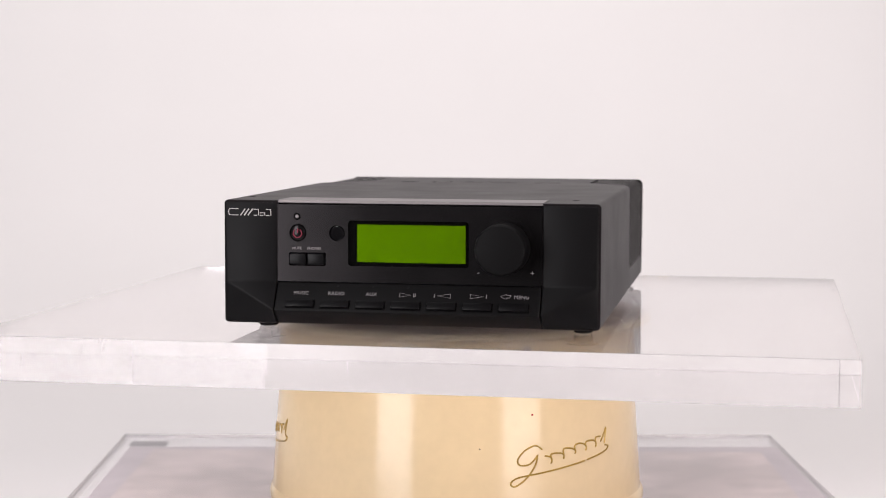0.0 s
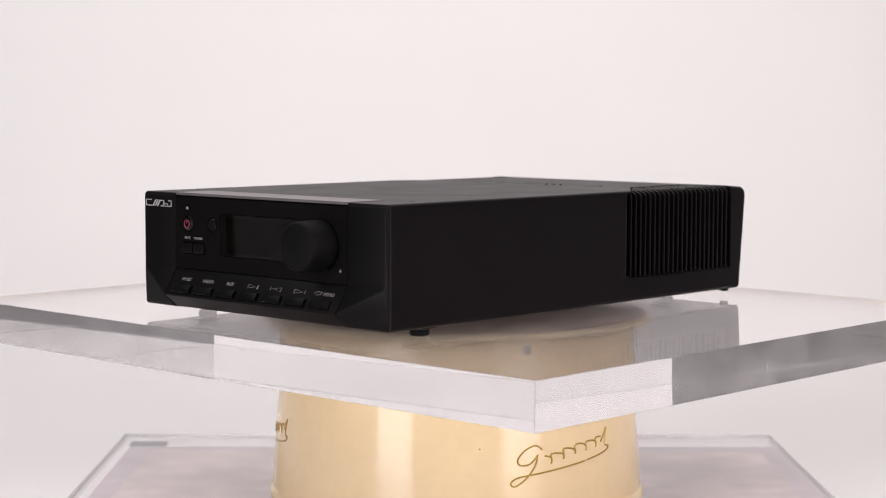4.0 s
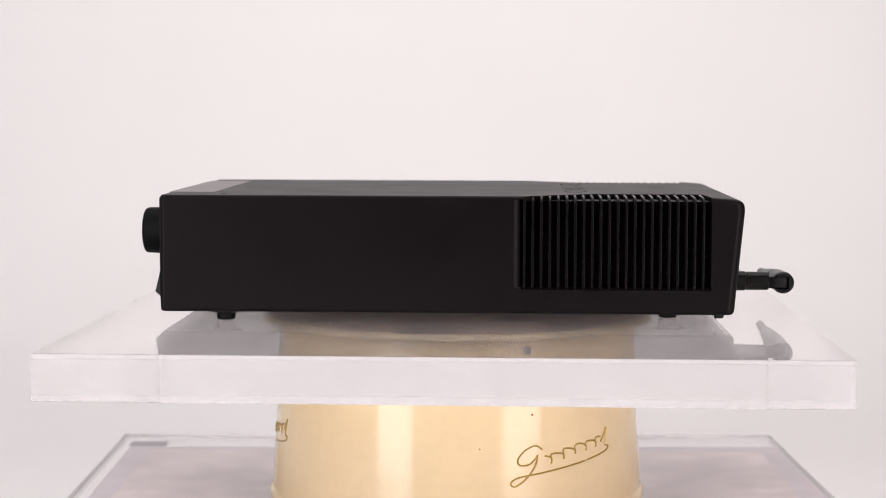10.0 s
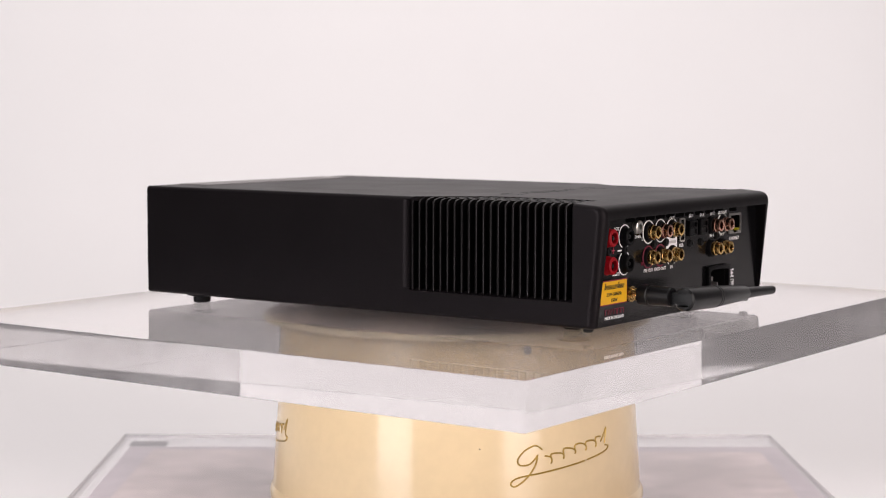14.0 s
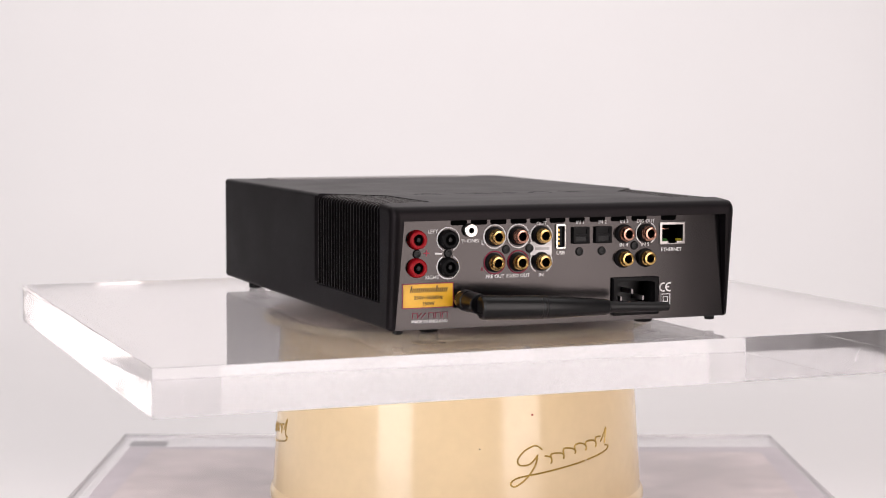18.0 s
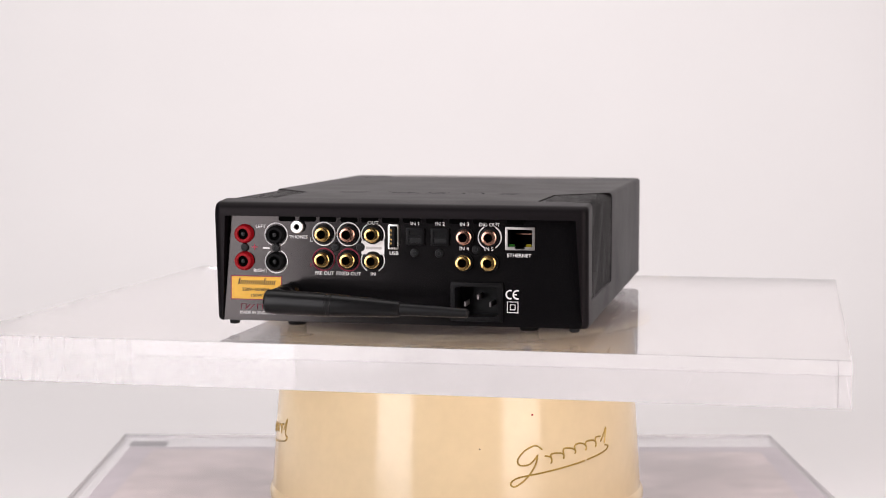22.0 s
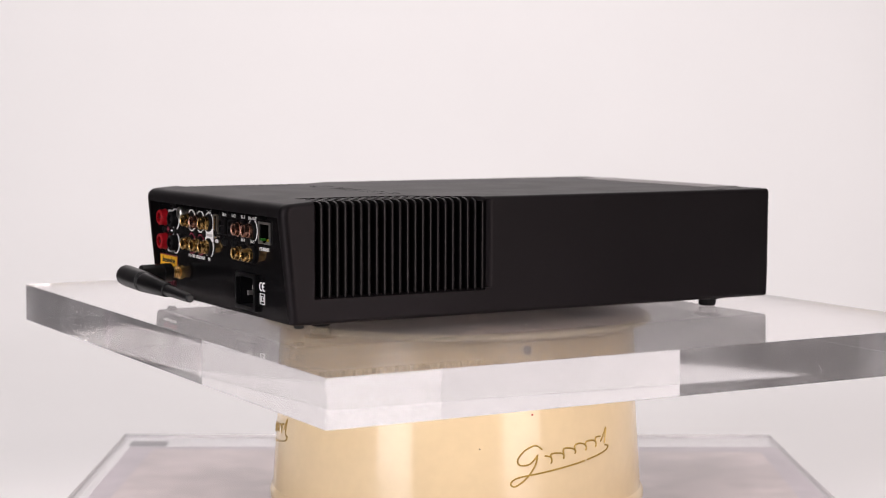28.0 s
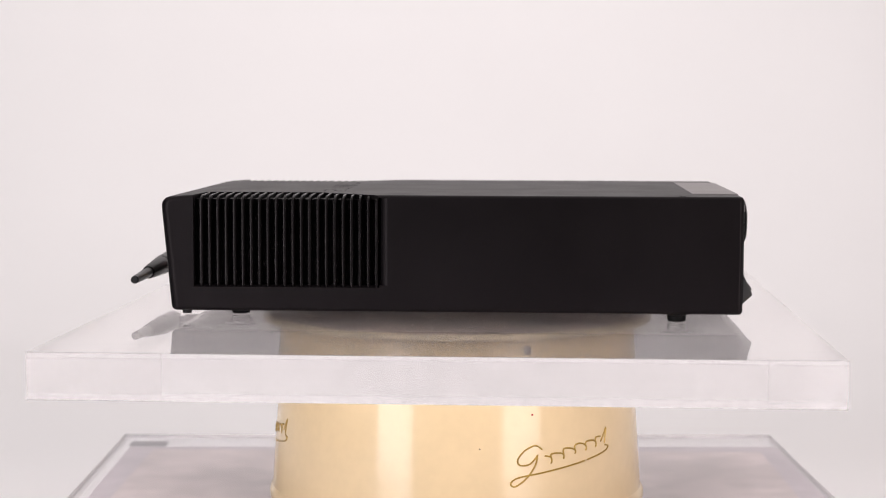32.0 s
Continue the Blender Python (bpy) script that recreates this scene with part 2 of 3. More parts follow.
def paper_sweep():
    """White seamless paper: flat under the stand, then up in a wide curve."""
    line = [(-0.60, -0.1545)]
    line += [(0.75 + 0.85 * math.sin(a), -0.1545 + 0.85 * (1 - math.cos(a))) for a in (radians(90 * i / 24) for i in range(25))]
    line += [(1.6, 2.3)]
    bm = bmesh.new()
    rows = [[bm.verts.new((x, y, z)) for x in (-0.85, 2.1)] for y, z in line]
    for p, q in zip(rows, rows[1:]):
        bm.faces.new((p[0], p[1], q[1], q[0]))
    back = [[bm.verts.new((x, y + 0.002 * (i > 12), z - 0.002)) for x in (-0.85, 2.1)] for i, (y, z) in enumerate(line)]
    for p, q in zip(back, back[1:]):
        bm.faces.new((q[0], q[1], p[1], p[0]))
    bmesh.ops.recalc_face_normals(bm, faces=bm.faces)
    return thing("backdrop", bm, PAPER, "white seamless studio paper curving up behind the stand", "backdrop", "structure")


paper_sweep()
thing("floor", bm_box(-3, 3, -3.2, 2.4, -1.05, -1.0), WALL, "dark grey studio floor", "floor", "structure")
thing("ceiling", bm_box(-3, 3, -3.2, 2.4, 2.6, 2.7), WALL, "dark grey studio ceiling", "ceiling", "structure")
thing("platform", bm_box(-0.81, 2.05, -0.59, 0.74, -1.0, -0.1568, 0.002, 1), WALL, "dark grey studio platform under the white paper", "platform", "structure")
thing("wall_north", bm_box(-3, 3, 2.4, 2.5, -1.0, 2.6), PALE, "pale grey studio wall", "wall", "structure")
# unseen walls, added so that gloss and acrylic reflect dark or dim tones
thing("wall_south", bm_box(-3, 3, -3.3, -3.2, -1.0, 2.6), MURK, "unseen near-black wall added behind the camera", "wall", "structure")
thing("wall_west_1", bm_box(-3.1, -3, -3.2, 0.0, -1.0, 2.6), MID, "unseen mid grey wall added for reflections", "wall", "structure")
# dark half, put in so the display glass stays dark at an angle
thing("wall_west_2", bm_box(-3.1, -3, 0.0, 2.4, -1.0, 2.6), MURK, "unseen near-black wall added to keep reflections dark", "wall", "structure")
thing("wall_east", bm_box(3, 3.1, -3.2, 2.4, -1.0, 2.6), DIM, "unseen dim grey wall, mottled for reflections", "wall", "structure")

# ---------------------------------------------------------------- stand


def display_base():
    """Clear slab on a pale board, with a smaller grey card and a tape strip between."""
    ob = tagged(new("acrylic_plinth"), "thick clear acrylic slab base over mottled grey card", "base")
    ob.matrix_basis = pose(-0.003, 0.004, 0, 0, 0, 1.0)
    slab = part("slab", bm_box(-0.2545, 0.2545, -0.2125, 0.2125, -0.1500, -0.1280, 0.0016, 1), ACRYLIC, ob, "clear acrylic slab")
    slab.data.materials.append(ACRYLIC_GREYED)
    slab.data.materials.append(ARRIS)
    for p in slab.data.polygons:
        p.material_index = 0 if abs(p.normal.z) > 0.9 else 1 if abs(p.normal.z) < 0.3 else 2
    slab.visible_shadow = False
    part("liner_board", bm_box(-0.2555, 0.2555, -0.2135, 0.2135, -0.1545, -0.1504, 0.0004), LINER, ob, "pale grey board")
    part("grey_card", bm_box(-0.2435, 0.2515, -0.20, 0.179, -0.1522, -0.1497, 0.0004), CARD, ob, "mottled blue-grey card")
    inner = bm_box(-0.2280, 0.2330, -0.1980, 0.1640, -0.1500, -0.1494, 0.0002)
    inner.transform(pose(0, 0, 0, 0, 0, -1.2))
    part("card_sheet", inner, SHEET, ob, "faded brownish grey sheet")
    part("tape_strip", bm_box(-0.2455, -0.2170, 0.180, 0.200, -0.1500, -0.1495, 0.0002), DARKCARD, ob, "short dark grey tape strip")


display_base()

DRUM = [(0.1146, -0.0320), (0.1154, -0.0332), (0.1158, -0.0380), (0.1178, -0.0662), (0.1200, -0.0980), (0.1211, -0.1150), (0.1214, -0.1172),
        (0.1224, -0.1186), (0.1232, -0.1205), (0.1233, -0.1245), (0.1225, -0.1270), (0.0, -0.1275)]


def drum_radius(z):
    for (r0, z0), (r1, z1) in zip(DRUM, DRUM[1:]):
        if z1 <= z <= z0:
            return r0 + (r1 - r0) * (z - z0) / (z1 - z0)
    return DRUM[0][0]


def on_drum(az, z, proud=0.0):
    r, a = drum_radius(z) + proud, radians(az)
    return Vector((r * math.sin(a), -r * math.cos(a), z))


def drum():
    ob = tagged(new("display_drum"), "cream enamelled metal drum stand with gold script marks", "stand")
    part("drum_body", bm_lathe([(0.0, -0.0318)] + DRUM, 128), CREAM, ob)
    # gold hand-drawn flourish: a loop, running waves, a tall hook and an underline
    marks = [(25.8, -0.0765), (23.6, -0.0738), (20.2, -0.0765), (18.0, -0.0815), (18.6, -0.0850), (21.4, -0.0850), (23.6, -0.0815),
             (24.2, -0.0800), (23.4, -0.0860), (20.4, -0.0935), (17.0, -0.0976), (15.8, -0.0955), (18.2, -0.0925), (26.0, -0.0905),
             (36.0, -0.0880), (44.0, -0.0857), (50.6, -0.0832), (52.3, -0.0805), (50.6, -0.0795)]
    waves = []
    for i in range(91):
        u = i / 90
        p = 10 * math.pi * u
        tall = 0.0025 + 0.0006 * math.sin(2.3 * p / math.pi)
        az = 26.6 + 21.9 * u + 1.25 * math.sin(p) + 0.45 * math.sin(2 * p)
        waves.append((az, -0.0828 + 0.0074 * u + tall * math.cos(p + 0.4)))
    hook = [(48.6, -0.0768), (50.0, -0.0735), (51.6, -0.0690), (51.0, -0.0740), (50.4, -0.0785)]
    stem = [tuple(p) for p in spline(marks, 8)]
    lines = [stem[:118], stem[118:], waves, [tuple(p) for p in spline(hook, 8)]]
    for shift in (0.0, -117.0):
        beads = [bm_stroke([on_drum(a + shift, z, 0.0) for a, z in ln], 0.00056) for ln in lines]
        part("gold_script", merged(*beads), GOLD_INK, ob, "gold painted script flourish with underline")
    m = Matrix.Translation(on_drum(21.4, -0.0385)) @ pose(0, 0, 0, 90, 0, 21.4)
    part("screw", bm_lathe([(0.0, 0.0013), (0.0010, 0.0013), (0.0012, 0.0006), (0.0015, 0.0006), (0.0018, 0.0017), (0.0024, 0.0014), (0.0027, 0.0), (0.0027, -0.001)], 20, m), STEEL, ob, "small dull grey metal screw")
    m = Matrix.Translation(on_drum(22.9, -0.0552)) @ pose(0, 0, 0, 90, 20, 22.9)
    part("chip", bm_lathe([(0.0, 0.0003), (0.0006, 0.0002), (0.0008, -0.0002)], 8, m), RED, ob, "tiny red paint chip")
    m = Matrix.Translation(on_drum(6.7, -0.0745)) @ pose(0, 0, 0, 90, 20, 6.7)
    part("chip", bm_lathe([(0.0, 0.0003), (0.0004, 0.0002), (0.0006, -0.0002)], 8, m), INK, ob, "tiny dark paint chip")
    return ob


drum()


def platter():
    ob = tagged(new("turntable_disc"), "worn cream revolving disc between drum and acrylic plate", "disc")
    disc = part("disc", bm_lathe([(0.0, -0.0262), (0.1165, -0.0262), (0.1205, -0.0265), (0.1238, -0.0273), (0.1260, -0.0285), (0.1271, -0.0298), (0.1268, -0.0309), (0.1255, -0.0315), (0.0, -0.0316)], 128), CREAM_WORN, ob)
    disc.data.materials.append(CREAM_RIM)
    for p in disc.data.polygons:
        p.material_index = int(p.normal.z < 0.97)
    rng = random.Random(7)
    for k in range(34):
        a, far, size = rng.uniform(0, 2 * math.pi), rng.uniform(0.086, 0.121), rng.uniform(0.0003, 0.0008)
        flake = bm_lathe([(0, 0.00025), (size * 0.7, 0.0002), (size, 0.0)], 7)
        flake.transform(Matrix.Translation((far * math.cos(a), far * math.sin(a), -0.0262)) @ pose(0, 0, 0, 0, 0, rng.uniform(0, 180)) @ Matrix.Diagonal((rng.uniform(1.0, 3.5), 1, 1, 1)))
        part("dust_flake", flake, LINER, disc)
    return ob


def plate():
    slab = bm_box(-0.2480, 0.250, -0.2145, 0.2150, -0.0255, 0.0, 0.00015, 1)
    slab.transform(pose(0, 0, 0, 0, 0, -0.3))
    ob = thing("turntable_plate", slab, ACRYLIC_PLATE,
               "thick clear acrylic turntable plate carrying the amplifier", "plate")
    ob.data.materials.append(ACRYLIC_EDGE)
    for p in ob.data.polygons:
        p.material_index = int(abs(p.normal.z) < 0.3)
    ob.visible_shadow = False
    for x, y, r in ((0.247, 0.134, 0.0007), (0.163, 0.125, 0.0007), (-0.000, -0.214, 0.0009)):
        part("speck", bm_lathe([(0, 0.0004), (r * 0.7, 0.0003), (r, 0.0001)], 8, Matrix.Translation((x, y, 0))), INK, ob, "tiny dark speck")
    for x, y, r in ((-0.118, 0.021, 0.0007), (-0.124, -0.034, 0.0005), (-0.109, 0.062, 0.0006), (-0.131, 0.008, 0.0004),
                    (0.121, 0.047, 0.0005), (0.114, -0.072, 0.0006), (0.127, -0.018, 0.0004), (-0.116, -0.081, 0.0005)):
        part("dust_speck", bm_lathe([(0, 0.0003), (r * 0.7, 0.0002), (r, 0.0001)], 7, Matrix.Translation((x, y, 0))), LINER, ob, "tiny pale dust speck")
    # short pale scratches and chips on the four edges
    rng = random.Random(11)
    for side in range(4):
        turned = pose(0, 0, 0, 0, 0, 90 * side - 0.3)
        far = (0.21455, 0.25005, 0.21505, 0.24805)[side]
        half = 0.235 if side % 2 == 0 else 0.205
        for k in range(5):
            x, z, tall, bow = rng.uniform(-half, half), rng.uniform(-0.019, -0.007), rng.uniform(0.002, 0.007), rng.uniform(-0.004, 0.004)
            if k < 2:
                pts = [turned @ Vector((x + bow * (u / 4) ** 2, -far, z + tall * (u / 4 - 0.5))) for u in range(5)]
                part("edge_scratch", bm_stroke(pts, 0.00009), LINER, ob, "fine pale scratch on the edge")
            else:
                size = rng.uniform(0.0002, 0.0005)
                m = turned @ Matrix.Translation((x, -far, z)) @ pose(0, 0, 0, 90)
                part("edge_chip", bm_lathe([(0, 0.0002), (size * 0.7, 0.00015), (size, 0.0)], 7, m), LINER, ob, "tiny pale chip on the edge")
    return ob


DISC = platter()
PLATE = plate()

# ---------------------------------------------------------------- amplifier
X0, X1, YF, YR, ZB, ZT = -0.1053, 0.1100, -0.1746, 0.1748, 0.0060, 0.0763
AMP = tagged(new("amplifier"), "compact black streaming amplifier with green display on the clear plate", "amplifier")


def case():
    # side profile with rounded corners, drawn in towards both flanks
    bm = bmesh.new()
    soft, rings = 0.0026, []
    wide = 0.0052

    def inset(x, radius):
        return radius * (1 - math.sqrt(max(0.0, 1 - max(0.0, 1 - x / radius) ** 2)))
    reach = [0.0, 0.0002, 0.0006, 0.0012, 0.0019, 0.0026, 0.0033, 0.0042, wide]
    steps = [(X0 + x, inset(x, soft), inset(x, wide)) for x in reach]
    steps += [(X0 + X1 - x, d, e) for x, d, e in reversed(steps)]
    for x, d, e in steps:
        corners = [((YF + d, ZB + d), 0.0022), ((0.1685 - e, ZB + d), 0.0030), ((YR - e, ZT - 0.0018 - d), 0.0070), ((0.1500 - e, ZT - d), 0.0050), ((YF + d, ZT - d), 0.0018)]
        ring = []
        for k, (p, r) in enumerate(corners):
            p, a, b, r = Vector(p), Vector(corners[k - 1][0]), Vector(corners[(k + 1) % 5][0]), max(r - d, 0.0004)
            u, w = (a - p).normalized(), (b - p).normalized()
            for n in range(7):
                q = p + u * r * (1 - n / 6) ** 2 + w * r * (n / 6) ** 2
                ring.append(bm.verts.new((x, q.x, q.y)))
        rings.append(ring)
    for p, q in zip(rings, rings[1:]):
        for n in range(len(p)):
            m = (n + 1) % len(p)
            bm.faces.new((p[n], p[m], q[m], q[n]))
    bm.faces.new(rings[0][::-1])
    bm.faces.new(rings[-1])
    bmesh.ops.recalc_face_normals(bm, faces=bm.faces)
    rear = bm_prism([(-0.0983, 0.0670), (0.1028, 0.0670), (0.1064, 0.0), (-0.1022, 0.0)], 0.1640, 0.2)
    cuts = [bm_box(-0.0736, 0.0776, -0.19, -0.1710, 0.0, 0.0755), rear, bm_box(-0.0568, -0.0280, 0.150, 0.18, 0.0098, 0.0308), bm_box(-0.0745, -0.0586, 0.152, 0.18, 0.0502, 0.0622)]
    for s, xo in ((1, X1), (-1, X0)):
        a, b = sorted((xo - s * 0.0060, xo + s * 0.01))
        cuts.append(bm_box(a, b, 0.0418, 0.1543, 0.0220, 0.0735))
        tri = [(xo + s * 0.01, 0.0418), (xo, 0.0418), (xo - s * 0.031, 0.082), (xo - s * 0.031, 0.1520), (xo, 0.1543), (xo + s * 0.01, 0.1543)]
        cuts.append(bm_prism(tri, 0.0734, 0.09, axis="z"))
        lip = [(xo + s * 0.01, 0.0205), (xo, 0.0205), (xo - s * 0.0035, 0.0221), (xo - s * 0.0035, 0.0240), (xo + s * 0.01, 0.0240)]
        cuts.append(bm_prism(lip, 0.0418, 0.1543))
        curl = [(xo + s * 0.01, 0.0362), (xo, 0.0362), (xo - s * 0.0003, 0.0379), (xo - s * 0.0010, 0.0395), (xo - s * 0.0022, 0.0408), (xo - s * 0.0042, 0.0419),
                (xo - s * 0.0042, 0.0425), (xo + s * 0.01, 0.0425)]
        cuts.append(bm_prism(curl, 0.0220, 0.0745, axis="z"))
    for x in (-0.0985, 0.0925):
        cuts.append(bm_lathe([(0, 0.0735), (0.0023, 0.0735), (0.0023, 0.08), (0, 0.08)], 16, Matrix.Translation((x, -0.139, 0))))
    # pressed maker's mark on the lid: fine curved and slanted grooves
    grooves = [[(0.048 - 0.011 * math.cos(a), 0.0755 + 0.0065 * math.sin(a)) for a in (radians(55 + 25 * k) for k in range(11))]]
    grooves += [[(x, 0.0685), (x - 0.010, 0.0825)] for x in (0.030, 0.024, 0.018)]
    grooves += [[(0.004, 0.0690), (0.004, 0.0800), (-0.002, 0.0822), (-0.007, 0.0795), (-0.005, 0.0760), (0.001, 0.0750), (-0.008, 0.0690)]]
    grooves += [[(-0.018, 0.0820), (-0.018, 0.0725), (-0.022, 0.0690), (-0.028, 0.0695), (-0.030, 0.0730), (-0.030, 0.0820)]]
    grooves += [[(-0.052, 0.0815), (-0.043, 0.0815), (-0.040, 0.0785), (-0.043, 0.0755), (-0.049, 0.0750), (-0.052, 0.0720), (-0.049, 0.0690), (-0.040, 0.0690)]]
    cuts += [bm_stroke([(x, y, ZT) for x, y in g], 0.00085) for g in grooves]
    body = part("case", cut(bm, *cuts), BLACK, AMP)
    even = body.modifiers.new("even_normals", "WEIGHTED_NORMAL")
    even.keep_sharp, even.weight = True, 100
    for s, xo in ((1, X1), (-1, X0)):
        shapes = {}
        for i in range(22):
            y = 0.0435 + 0.00505 * i
            if y < 0.082:
                reach = 0.031 * (y - 0.0418) / 0.0402
            else:
                reach = 0.031
            reach = max(0.0055, reach - 0.0012)
            low = 0.0731 if reach > 0.0061 else 0.0737
            # side blade with a rib that runs back over the lid
            pts = [(xo - s * 0.0061, 0.0219), (xo - s * 0.0034, 0.0218), (xo - s * 0.0008, 0.0209), (xo - s * 0.0004, 0.0219), (xo - s * 0.0004, 0.0727), (xo - s * 0.0020, 0.0746),
                   (xo - s * 0.0052, 0.0757), (xo - s * reach, 0.0761), (xo - s * reach, low), (xo - s * 0.0061, low)]
            part("fin", bm_prism(pts, y - 0.0007, y + 0.0007, 0.0003), FIN, body)
    return body


CASE = case()


def feet():
    for x, y in ((0.0970, -0.137), (-0.0895, -0.137), (0.072, 0.132), (-0.067, 0.132)):
        m = Matrix.Translation((x, y, 0))
        part("foot", bm_lathe([(0, 0.0004), (0.0050, 0.0004), (0.0056, 0.0010), (0.0058, 0.0042), (0.0098, 0.0052), (0.0102, 0.0066), (0, 0.0066)], 24, m), KNOB, AMP)
    for x in (0.1015, -0.0965):
        m = Matrix.Translation((x, 0.160, 0))
        part("foot", bm_lathe([(0, 0.0036), (0.0026, 0.0036), (0.0030, 0.0042), (0.0030, 0.0066), (0, 0.0066)], 16, m), RUBBER, AMP, "small rear rubber stud")


feet()


def cheek(xo, xi):
    """Front end piece: flat above, two facets that lean out to the console below."""
    s = 1 if xi > xo else -1
    bm = bmesh.new()
    f, tip, zc, zr = -0.1752, -0.1846, 0.0302, 0.0146
    v = {k: bm.verts.new(p) for k, p in {
        "ot": (xo, f, 0.0750), "it": (xi, f, 0.0750), "oc": (xo, f, zc), "ic": (xi, f, zc), "r": (xi, tip, zr),
        "ob": (xo, f + 0.0004, 0.0070), "ib": (xi, f + 0.0004, 0.0064),
        "kot": (xo, -0.1724, 0.0750), "kit": (xi, -0.1724, 0.0750), "kob": (xo, -0.1724, 0.0064), "kib": (xi, -0.1724, 0.0064)}.items()}
    for face in (("ot", "it", "ic", "oc"), ("oc", "ic", "r"), ("oc", "r", "ib", "ob"), ("kot", "kob", "kib", "kit"),
                 ("ot", "kot", "kit", "it"), ("ob", "ib", "kib", "kob"), ("ot", "oc", "ob", "kob", "kot"), ("it", "kit", "kib", "ib", "r", "ic")):
        bm.faces.new([v[k] for k in face])
    bmesh.ops.recalc_face_normals(bm, faces=bm.faces)
    edges = [e for e in bm.edges if e.is_manifold and e.calc_face_angle() > 0.12]
    bmesh.ops.bevel(bm, geom=edges, offset=0.0011, segments=3, profile=0.5, affect="EDGES")
    return part("cheek", bm, SATIN, AMP)


LEFT = cheek(X0 + 0.0012, -0.0738)
cheek(X1 - 0.0012, 0.0778)


def mark(parent):
    """Maker's mark as plain grey strokes, no letters."""
    z, y = 0.0695, -0.17535
    bars = [bm_stroke([(-0.0962, y, z + 0.0018), (-0.1015, y, z + 0.0018), (-0.1021, y, z), (-0.1015, y, z - 0.0018), (-0.0962, y, z - 0.0018)], 0.00028)]
    for k in range(3):
        x = -0.0950 + 0.0022 * k
        bars.append(bm_stroke([(x, y, z - 0.0020), (x + 0.0028, y, z + 0.0018)], 0.0004))
    for x, up in ((-0.0872, 0.0015), (-0.0836, -0.0004), (-0.0800, 0.0015)):
        bars.append(bm_stroke([(x, y, z + up), (x + 0.0028, y, z + up), (x + 0.0028, y, z - 0.0019)], 0.00028))
        bars.append(bm_stroke([(x, y, z - 0.0019), (x + 0.0020, y, z - 0.0019)], 0.00028))
    part("maker_mark", merged(*bars), GREY_PRINT, parent, "silver-grey maker's mark of plain strokes")


mark(LEFT)


def front():
    body = bm_box(-0.0734, 0.0774, -0.1748, -0.1716, 0.0304, 0.0741)
    holes = [rounded(-0.0324, 0.0364, 0.0397, 0.0653, 0.0018, -0.18, -0.1700)]
    for x, z, r in ((-0.0615, 0.0580, 0.0050), (-0.0388, 0.0581, 0.0046)):
        holes.append(bm_lathe([(0, -0.003), (r, -0.003), (r, 0.004), (0, 0.004)], 32, Matrix.Translation((x, -0.1748, z)) @ pose(0, 0, 0, 90)))
    holes.append(bm_box(-0.0668, -0.0454, -0.18, -0.1700, 0.0394, 0.0470, 0.0006, 1))
    panel = part("front_panel", cut(body, *holes), PANEL, AMP, "semi-gloss black front panel")
    # display: tray, reflector, window
    part("display_tray", bm_box(-0.0322, 0.0362, -0.1716, -0.1706, 0.0400, 0.0650), DARK, AMP)
    part("display_screen", bm_box(-0.0280, 0.0348, -0.1727, -0.1717, 0.0416, 0.0634, 0.0002, 1), LCD, AMP, "blank yellow-green liquid crystal screen")
    # added blades that imitate how the screen dims when seen at an angle
    blades = bmesh.new()
    for i in range(252):
        x = -0.0280 + 0.00025 * i
        vs = [blades.verts.new(p) for p in ((x, -0.17275, 0.0416), (x + 0.00016, -0.17316, 0.0416), (x + 0.00016, -0.17316, 0.0634), (x, -0.17275, 0.0634))]
        ws = [blades.verts.new(v.co + Vector((0.00002, 0, 0))) for v in vs]
        blades.faces.new(vs)
        blades.faces.new(ws[::-1])
        for k in range(4):
            blades.faces.new((vs[k], ws[k], ws[(k + 1) % 4], vs[(k + 1) % 4]))
    bmesh.ops.recalc_face_normals(blades, faces=blades.faces)
    tagged(part("dimming_blades", blades, DARK, AMP, "added slanted dark blades that dim the screen off axis", soft=False), kind="stuff")
    part("screen_mask", cut(bm_box(-0.0318, 0.0358, -0.17295, -0.17260, 0.0403, 0.0647), bm_box(-0.0276, 0.0344, -0.18, -0.17, 0.0419, 0.0631)), DARK, AMP, "thin black mask round the screen", soft=False)
    w = part("display_window", rounded(-0.0320, 0.0360, 0.0401, 0.0649, 0.0016, -0.1747, -0.1740), GLASS, AMP, "clear glossy display window")
    w.visible_shadow = False
    m = Matrix.Translation((-0.0615, -0.1748, 0.0580)) @ pose(0, 0, 0, 90)
    power = part("power_button", bm_lathe([(0, 0.0010), (0.0030, 0.0008), (0.0042, 0.0002), (0.0046, -0.0004), (0.0046, -0.003), (0, -0.003)], 32, m), PANEL, AMP, "round black power button with red symbol")
    ring = [(0.0024 * math.sin(a), -0.1759, 0.0024 * math.cos(a)) for a in (radians(35 + 290 * i / 20) for i in range(21))]
    ring = [(x - 0.0615, y, z + 0.0578) for x, y, z in ring]
    part("power_symbol", merged(bm_stroke(ring, 0.00035), bm_stroke([(-0.0615, -0.1759, 0.0580), (-0.0615, -0.1759, 0.0604)], 0.0004)), RED_PRINT, power)
    m = Matrix.Translation((-0.0388, -0.1748, 0.0581)) @ pose(0, 0, 0, 90)
    part("sensor_lens", bm_lathe([(0, 0.0002), (0.0037, 0.0002), (0.0038, 0.0001), (0.0038, -0.003), (0, -0.003)], 32, m), PIANO, AMP, "glossy black infrared sensor lens")
    m = Matrix.Translation((-0.0620, -0.1748, 0.0673)) @ pose(0, 0, 0, 90)
